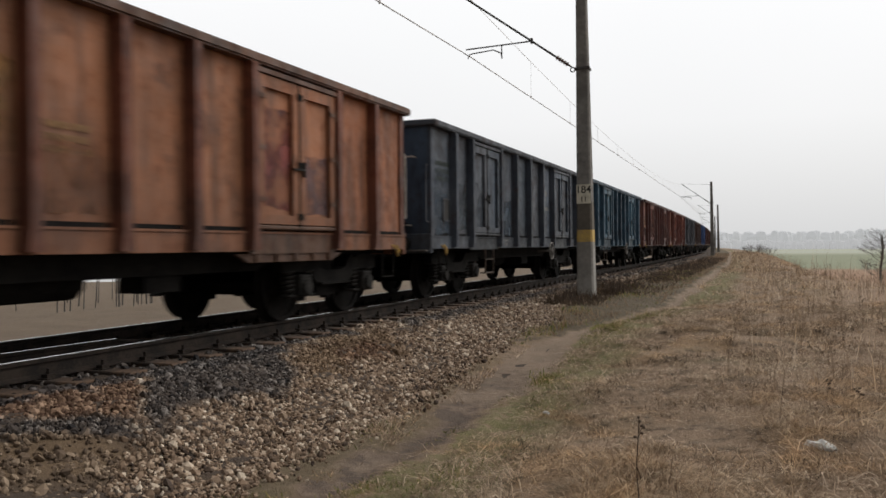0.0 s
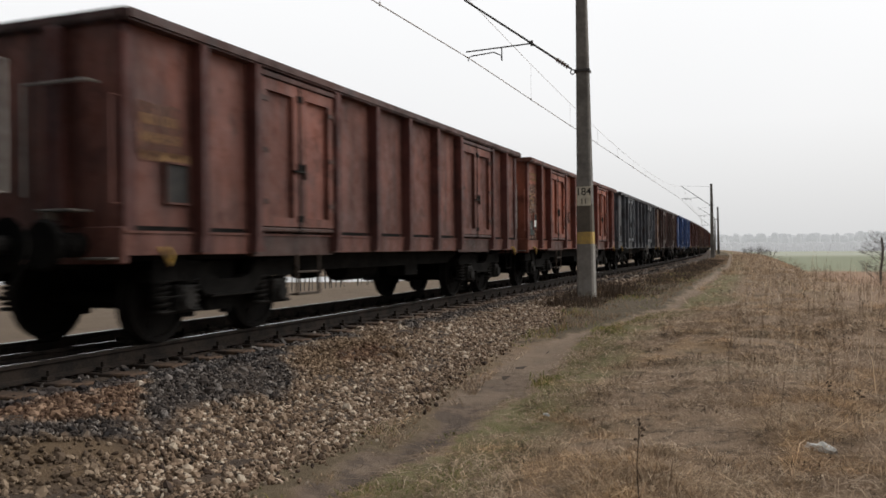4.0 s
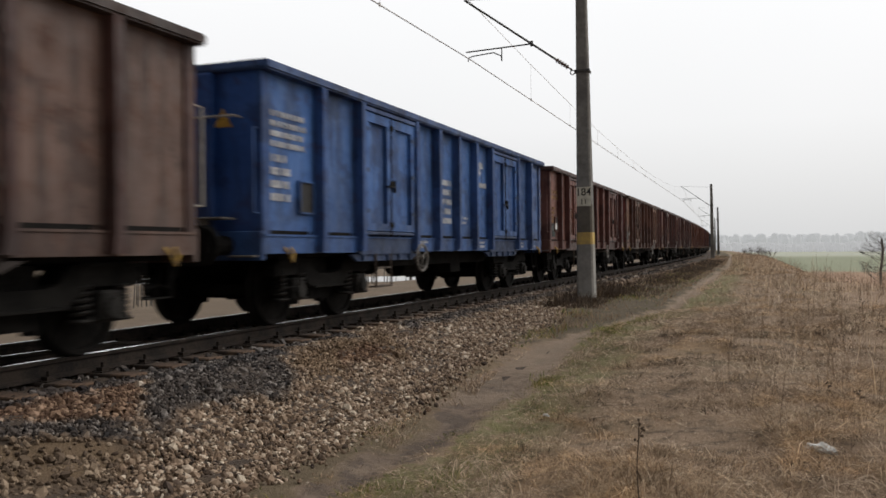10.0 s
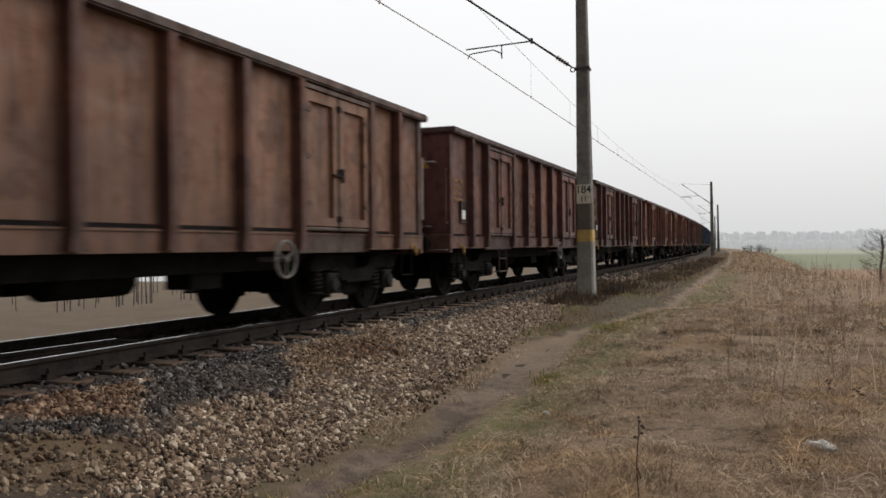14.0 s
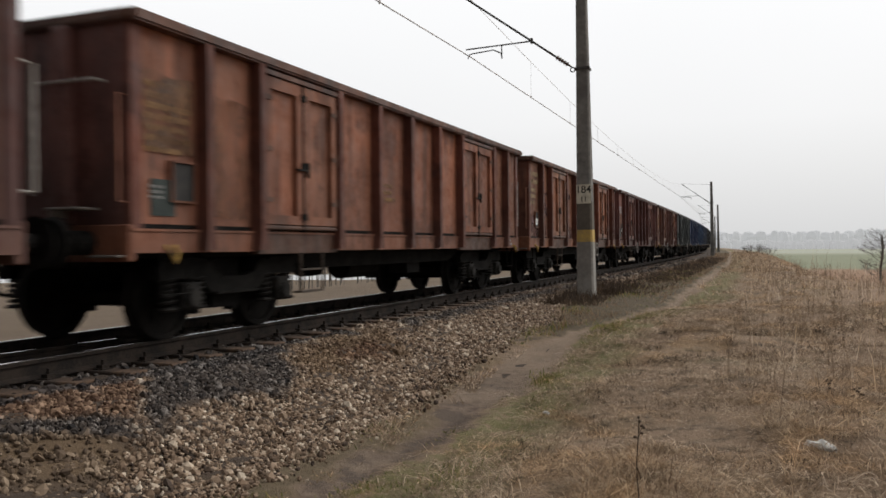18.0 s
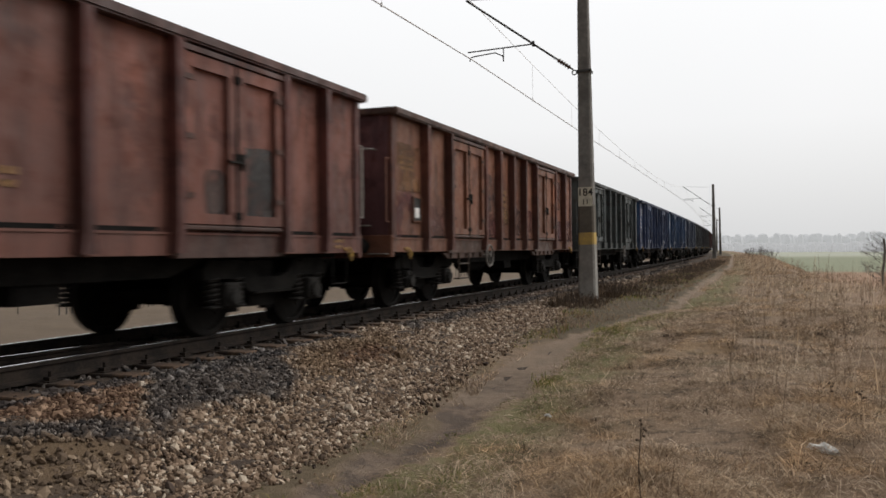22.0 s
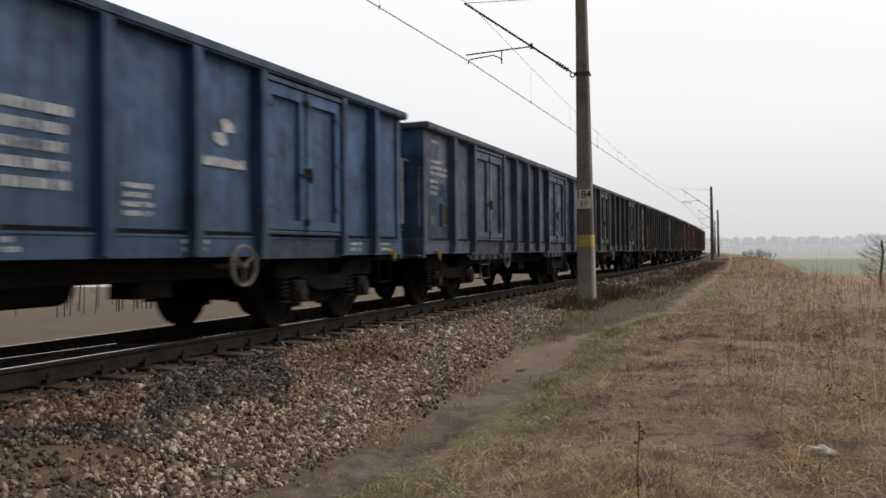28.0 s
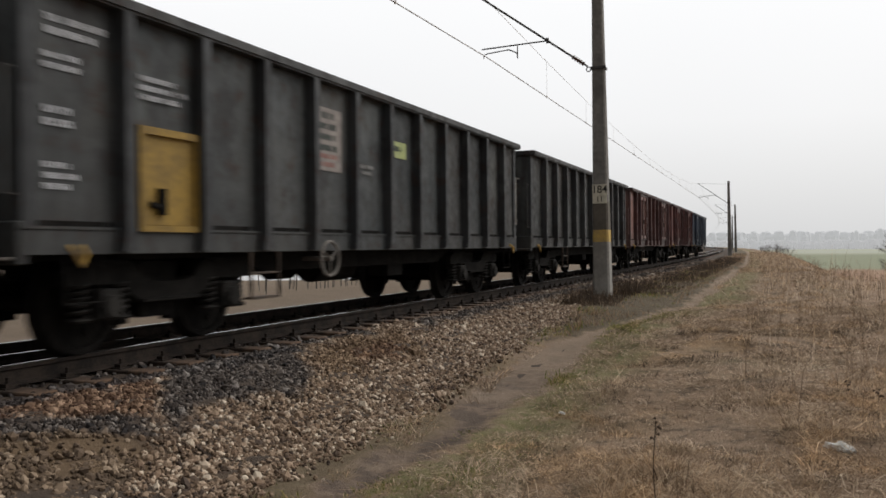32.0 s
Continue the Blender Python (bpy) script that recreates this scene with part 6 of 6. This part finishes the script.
# stencils: wagon, start, height, rows, width, letter height, paint
STENCILS = (
    (-1, 4.65, 2.25, 2, 0.55, 0.10, OCHRE), (-1, 5.55, 2.0, 3, 0.6, 0.06, OCHRE),
    (0, 0.25, 2.45, 3, 0.7, 0.08, PANEL_GREEN), (0, 7.6, 2.1, 1, 0.5, 0.10, WHITE_MARK), (0, 7.5, 1.9, 1, 0.7, 0.06, GREY_MARK),
    (1, 0.15, 2.80, 4, 0.9, 0.07, WHITE_MARK), (1, 0.15, 2.1, 4, 0.5, 0.08, WHITE_MARK), (1, 5.42, 2.25, 5, 0.7, 0.09, WHITE_MARK), (1, 6.7, 1.9, 4, 0.4, 0.06, WHITE_MARK),
    (2, 0.2, 2.2, 3, 0.7, 0.10, OCHRE), (3, 0.2, 2.8, 2, 0.8, 0.07, OCHRE), (3, 0.25, 2.3, 4, 0.45, 0.06, OCHRE), (3, 5.5, 2.0, 2, 0.7, 0.09, GREY_MARK), (3, 6.6, 2.05, 3, 0.4, 0.05, GREY_MARK),
    (4, 0.15, 2.45, 9, 0.55, 0.07, GREY_MARK), (4, 0.2, 2.6, 2, 0.8, 0.05, GREY_MARK), (4, 7.6, 2.2, 2, 0.5, 0.07, GREY_MARK),
    (5, 0.15, 2.75, 6, 0.7, 0.07, OCHRE), (5, 0.2, 1.75, 3, 0.4, 0.06, OCHRE), (5, 5.6, 2.2, 4, 0.5, 0.10, OCHRE),
    (6, 0.1, 2.60, 4, 0.9, 0.07, WHITE_MARK), (6, 0.1, 2.05, 4, 0.5, 0.09, WHITE_MARK), (6, 5.5, 2.15, 5, 0.7, 0.10, WHITE_MARK), (6, 6.65, 1.55, 2, 0.5, 0.05, WHITE_MARK),
    (7, 0.2, 2.5, 2, 0.85, 0.09, OCHRE), (7, 0.25, 2.05, 4, 0.4, 0.07, OCHRE), (7, 5.6, 2.05, 3, 0.6, 0.08, OCHRE), (7, 6.6, 2.1, 2, 0.4, 0.08, OCHRE),
    (8, 0.2, 2.35, 4, 0.6, 0.06, OCHRE), (9, 0.2, 2.2, 4, 0.5, 0.07, OCHRE), (10, 5.6, 2.1, 4, 0.6, 0.06, OCHRE),
    (11, 0.15, 2.55, 7, 0.75, 0.06, OCHRE), (11, 5.6, 1.9, 3, 0.5, 0.06, OCHRE),
    (12, 0.2, 2.75, 2, 0.85, 0.11, CREAM_MARK), (12, 0.2, 2.35, 3, 0.45, 0.09, CREAM_MARK), (12, 5.6, 2.1, 3, 0.5, 0.05, GREY_MARK),
    (13, 0.2, 2.5, 3, 0.8, 0.06, WHITE_MARK), (13, 0.2, 2.15, 4, 0.45, 0.06, OCHRE), (13, 5.6, 2.15, 4, 0.5, 0.07, OCHRE), (13, 6.6, 1.6, 2, 0.5, 0.06, OCHRE),
    (14, 0.25, 2.45, 3, 0.8, 0.05, OCHRE), (14, 5.55, 2.2, 5, 0.6, 0.08, OCHRE),
    (15, 0.2, 2.6, 2, 0.6, 0.05, GREY_MARK), (15, 0.2, 2.1, 5, 0.5, 0.06, GREY_MARK), (15, 5.6, 2.0, 3, 0.6, 0.06, GREY_MARK),
    (16, 0.15, 2.75, 3, 0.85, 0.07, WHITE_MARK), (16, 0.3, 2.25, 5, 0.4, 0.10, WHITE_MARK), (16, 0.2, 1.55, 2, 0.35, 0.05, WHITE_MARK), (16, 5.6, 2.1, 5, 0.55, 0.08, GREY_MARK), (16, 6.6, 1.6, 2, 0.4, 0.05, GREY_MARK),
    (17, 0.1, 2.55, 4, 0.85, 0.07, WHITE_MARK), (17, 5.5, 2.15, 5, 0.75, 0.09, WHITE_MARK), (17, 6.65, 1.6, 4, 0.4, 0.05, WHITE_MARK),
    (18, 0.3, 2.9, 1, 0.4, 0.07, WHITE_MARK), (18, 0.3, 2.55, 3, 0.85, 0.06, WHITE_MARK), (18, 0.25, 2.2, 3, 0.45, 0.06, WHITE_MARK), (18, 5.6, 2.1, 4, 0.6, 0.07, GREY_MARK),
    (19, 0.25, 2.6, 7, 0.5, 0.08, GREY_MARK), (19, 5.6, 2.1, 4, 0.7, 0.09, GREY_MARK), (19, 7.6, 2.3, 2, 0.35, 0.11, CREAM_MARK), (19, 7.55, 2.05, 1, 0.6, 0.09, GREY_MARK), (19, 4.5, 2.3, 3, 0.6, 0.08, GREY_MARK), (19, 6.6, 1.9, 1, 0.4, 0.06, GREY_MARK),
    (20, 0.15, 2.85, 2, 0.65, 0.06, WHITE_MARK), (20, 0.12, 2.55, 2, 0.4, 0.05, WHITE_MARK), (20, 0.12, 2.1, 2, 0.3, 0.06, WHITE_MARK), (20, 0.12, 1.65, 3, 0.35, 0.05, WHITE_MARK),
    (20, 1.2, 2.55, 3, 0.7, 0.05, WHITE_MARK), (20, 5.5, 2.1, 2, 0.5, 0.05, GREY_MARK),
)
for n, (number, y, z, lines, wide, high, paint) in enumerate(STENCILS):
    text_block(BY_NUMBER[number], y, z, lines, wide, high, paint, 300 + n)
# small marks low on the sill: wagon, starts along it, paint
for number, starts, paint in ((6, (4.55, 5.35, 7.7, 10.7, 11.75), WHITE_MARK), (17, (5.3, 7.3, 10.8, 11.9), WHITE_MARK), (1, (4.6, 7.6, 11.8), WHITE_MARK), (18, (5.2, 6.7, 11.8), GREY_MARK),
                              (11, (11.75,), WHITE_MARK), (12, (11.7,), WHITE_MARK), (13, (11.75,), OCHRE), (0, (4.6, 11.8), GREY_MARK), (16, (5.4, 11.8), GREY_MARK), (3, (1.4, 11.75), OCHRE)):
    for y in starts:
        text_block(BY_NUMBER[number], y, 1.08, 2, 0.42, 0.045, paint, number * 31 + int(y * 10), SIDE + 0.036)
for number, paint in ((0, GREY_MARK), (1, WHITE_MARK), (6, WHITE_MARK), (15, GREY_MARK), (16, GREY_MARK), (17, WHITE_MARK), (18, GREY_MARK)):
    emblem(BY_NUMBER[number], 7.93, 2.62 if number in (1, 6) else 2.3, 0.40, paint)
for number in (6, 9, 13):
    triangle(BY_NUMBER[number], YELLOW_MARK)

# repainted patches: wagon, start, height, width, height of patch, colour, on a door leaf
PATCHES = (
    (12, 4.45, 1.18, 0.82, 0.36, (0.092, 0.034, 0.030), False), (12, 5.47, 1.18, 0.84, 0.34, (0.095, 0.034, 0.030), False), (12, 6.49, 1.18, 0.84, 0.30, (0.090, 0.034, 0.030), False),
    (12, 5.50, 1.72, 0.72, 0.42, (0.205, 0.110, 0.048), False), (12, 5.55, 2.02, 0.40, 0.22, (0.110, 0.078, 0.090), False), (12, 7.05, 1.55, 0.14, 0.75, (0.130, 0.095, 0.100), False),
    (12, 4.55, 2.35, 0.55, 0.16, (0.050, 0.028, 0.022), False), (12, 7.60, 1.80, 0.35, 0.60, (0.070, 0.034, 0.024), False), (12, 6.60, 2.30, 0.30, 0.22, (0.065, 0.032, 0.024), False),
    (-1, 4.55, 1.75, 0.75, 0.75, (0.250, 0.128, 0.044), False), (-1, 8.58, 1.45, 0.72, 1.2, (0.152, 0.037, 0.032), True), (-1, 9.68, 1.4, 0.62, 0.75, (0.116, 0.063, 0.063), True),
    (-1, 5.6, 1.3, 0.55, 0.6, (0.207, 0.085, 0.037), False), (2, 0.15, 1.9, 0.8, 0.5, (0.146, 0.067, 0.043), False),
    (3, 5.55, 1.75, 0.7, 0.5, (0.195, 0.104, 0.079), False), (3, 4.6, 1.7, 0.6, 0.35, (0.146, 0.054, 0.037), False),
    (4, 4.45, 1.5, 0.8, 1.4, (0.029, 0.030, 0.033), False), (4, 5.5, 1.6, 0.7, 1.3, (0.032, 0.033, 0.037), False), (4, 8.6, 1.4, 0.75, 1.4, (0.032, 0.033, 0.034), True),
    (4, 2.5, 1.35, 0.75, 0.4, (0.037, 0.063, 0.091), True), (0, 2.5, 1.35, 0.75, 0.9, (0.041, 0.056, 0.076), True), (0, 1.35, 1.3, 0.85, 0.9, (0.044, 0.061, 0.078), False),
    (5, 0.2, 2.2, 0.75, 0.7, (0.116, 0.067, 0.041), False), (5, 5.5, 2.05, 0.7, 0.35, (0.122, 0.071, 0.041), False),
    (8, 0.15, 2.1, 0.6, 0.5, (0.146, 0.073, 0.049), False), (10, 0.12, 2.0, 0.9, 0.65, (0.128, 0.071, 0.034), False), (10, 5.58, 1.58, 0.56, 0.60, (0.240, 0.128, 0.045), False), (10, 5.60, 2.20, 0.50, 0.16, (0.300, 0.250, 0.200), False),
    (11, 0.12, 1.95, 0.9, 0.75, (0.159, 0.081, 0.041), False), (12, 1.32, 1.25, 0.88, 1.15, (0.104, 0.051, 0.054), False), (12, 0.15, 1.2, 0.9, 0.55, (0.122, 0.049, 0.044), False),
    (13, 2.52, 1.6, 0.68, 1.3, (0.095, 0.055, 0.055), True), (13, 9.66, 1.30, 0.62, 0.85, (0.046, 0.044, 0.044), True), (13, 8.95, 1.32, 0.42, 0.5, (0.060, 0.038, 0.034), True),
    (14, 0.15, 1.95, 0.9, 0.75, (0.183, 0.088, 0.034), False), (14, 0.12, 1.2, 0.6, 0.7, (0.128, 0.037, 0.034), False), (14, 4.46, 1.75, 0.82, 0.80, (0.112, 0.078, 0.078), False),
    (14, 4.46, 1.22, 0.82, 0.52, (0.128, 0.037, 0.034), False), (14, 5.5, 1.5, 0.75, 0.7, (0.183, 0.098, 0.041), False), (14, 6.5, 1.3, 0.75, 0.6, (0.110, 0.059, 0.054), False),
    (4, 5.5, 1.2, 0.75, 0.6, (0.054, 0.078, 0.110), False), (4, 6.5, 1.2, 0.8, 0.7, (0.054, 0.078, 0.110), False), (4, 7.5, 1.2, 0.8, 0.45, (0.056, 0.078, 0.108), False),
    (4, 9.65, 1.4, 0.6, 0.5, (0.058, 0.078, 0.106), True), (0, 4.5, 1.2, 0.75, 0.8, (0.042, 0.066, 0.095), False), (0, 0.15, 1.2, 0.8, 1.2, (0.040, 0.066, 0.098), False),
    (18, 8.62, 1.32, 0.74, 1.1, (0.036, 0.076, 0.150), True), (18, 9.66, 1.32, 0.66, 0.9, (0.036, 0.076, 0.148), True), (18, 10.6, 1.2, 0.85, 1.2, (0.038, 0.074, 0.140), False),
    (18, 0.12, 1.2, 0.9, 1.0, (0.036, 0.075, 0.150), False), (18, 11.7, 1.2, 0.8, 0.9, (0.038, 0.075, 0.150), False), (1, 0.15, 1.2, 0.9, 0.5, (0.030, 0.105, 0.190), False),
    (3, 0.15, 1.2, 0.85, 1.4, (0.150, 0.085, 0.060), False), (7, 2.52, 1.35, 0.68, 0.8, (0.16, 0.065, 0.036), True), (9, 5.5, 1.3, 0.75, 1.0, (0.15, 0.075, 0.048), False),
    (12, 7.52, 1.25, 0.75, 0.9, (0.10, 0.060, 0.055), False), (11, 1.32, 1.3, 0.85, 1.3, (0.19, 0.080, 0.042), False), (8, 2.52, 1.35, 0.68, 1.3, (0.16, 0.08, 0.052), True),
    (14, 10.58, 1.18, 0.90, 0.55, (0.098, 0.036, 0.038), False), (14, 11.70, 1.18, 0.90, 0.60, (0.105, 0.038, 0.040), False), (14, 10.60, 2.05, 0.85, 0.80, (0.110, 0.048, 0.036), False),
    (14, 7.55, 1.2, 0.72, 0.7, (0.128, 0.041, 0.037), False), (14, 1.3, 1.2, 0.9, 0.55, (0.122, 0.051, 0.041), False), (15, 4.6, 2.55, 0.5, 0.12, (0.022, 0.022, 0.022), False),
)
for number, y, z, wide, high, rgb, on_door in PATCHES:
    repaint(BY_NUMBER[number], y, z, wide, high, rgb, (number + 3) * 0.031 + 0.4, on_door)

# the doorless wagon's yellow hatch and signs
hatch_wagon = BY_NUMBER[20]
bm = bmesh.new()
box(bm, SIDE + 0.003, SIDE + 0.030, at(1.20), at(2.0), 1.20, 2.06)
rounded(bm, 0.006)
hatch = part("hatch", bm, YELLOW_PAINT, hatch_wagon, "yellow painted inset hatch")
bm = bmesh.new()
for a, b, c, d in ((1.14, 2.00, 2.05, 2.12), (1.14, 2.00, 1.14, 1.20), (1.14, 1.20, 1.20, 2.05), (1.93, 2.0, 1.20, 2.05)):
    box(bm, SIDE + 0.003, SIDE + 0.075, at(a), at(b), c, d)
part("hatch_frame", bm, YELLOW_PAINT, hatch)
bm = bmesh.new()
tube(bm, (SIDE + 0.05, at(1.45), 1.3), (SIDE + 0.05, at(1.45), 1.55), 0.05, 8)
tube(bm, (SIDE + 0.05, at(1.3), 1.4), (SIDE + 0.05, at(1.5), 1.35), 0.03, 8)
part("latch", bm, GEAR, hatch)
bm = bmesh.new()
box(bm, SIDE + 0.003, SIDE + 0.007, at(4.28), at(5.02), 1.98, 2.80)
sign = part("sign_panel", bm, PALE_SIGN, hatch_wagon, "worn grey-white painted sign")
text_block(hatch_wagon, 4.36, 2.66, 4, 0.55, 0.08, PANEL_GREEN, 901, SIDE + 0.007)
text_block(hatch_wagon, 4.36, 2.14, 2, 0.55, 0.06, PINK_MARK, 902, SIDE + 0.007)
bm = bmesh.new()
box(bm, SIDE + 0.003, SIDE + 0.007, at(6.6), at(7.1), 2.35, 2.60)
part("yellow_green_plate", bm, LIME_MARK, hatch_wagon)
text_block(hatch_wagon, 6.65, 2.45, 1, 0.36, 0.08, PANEL_GREEN, 903, SIDE + 0.007)


# seconds, and metres by which the train runs late on its even pace
LATE = ((0, 0.14), (1, 0.12), (2, -0.11), (3, -0.11), (6, 0.03), (8, 0.04), (9, 0.04), (10, -0.03), (12, -0.03), (14, 0.03), (17, -0.06), (18, -0.10), (19, -0.09),
        (20, 0.07), (21, -0.01), (22, 0.07), (24, 0.02), (25, 0.08), (28, 0.04), (30, -0.02), (31, -0.05), (32, -0.03))


def travelled(t):
    """Metres that the train has come along since the start."""
    even = 8.894 * t + 0.0047 * t * t + 0.26 * float(smooth(15, 21, t)) * (1 - float(smooth(27, 32, t)))
    return even - float(np.interp(t, [a for a, _ in LATE], [b for _, b in LATE]))


def motions():
    for number, w in WAGONS:
        start = FIRST + PITCH * number + BODY / 2 + SLACK.get(number, 0.0)
        walk(w, [(t, rail_pose(start - travelled(t))) for t in range(33)])
    # every wheelset turns alike, about its own axle
    sets = [o for _, w in WAGONS for o in w.children_recursive if o.name.startswith("wheelset")]
    walk(sets[0], [(i / 15, pose(0, 0, 0, math.degrees(travelled(i / 15) / 0.46) % 360.0)) for i in range(481)])
    turn = sets[0].animation_data
    for o in sets[1:]:
        o.rotation_mode = "QUATERNION"
        own = o.animation_data_create()
        own.action, own.action_slot = turn.action, turn.action_slot


motions()
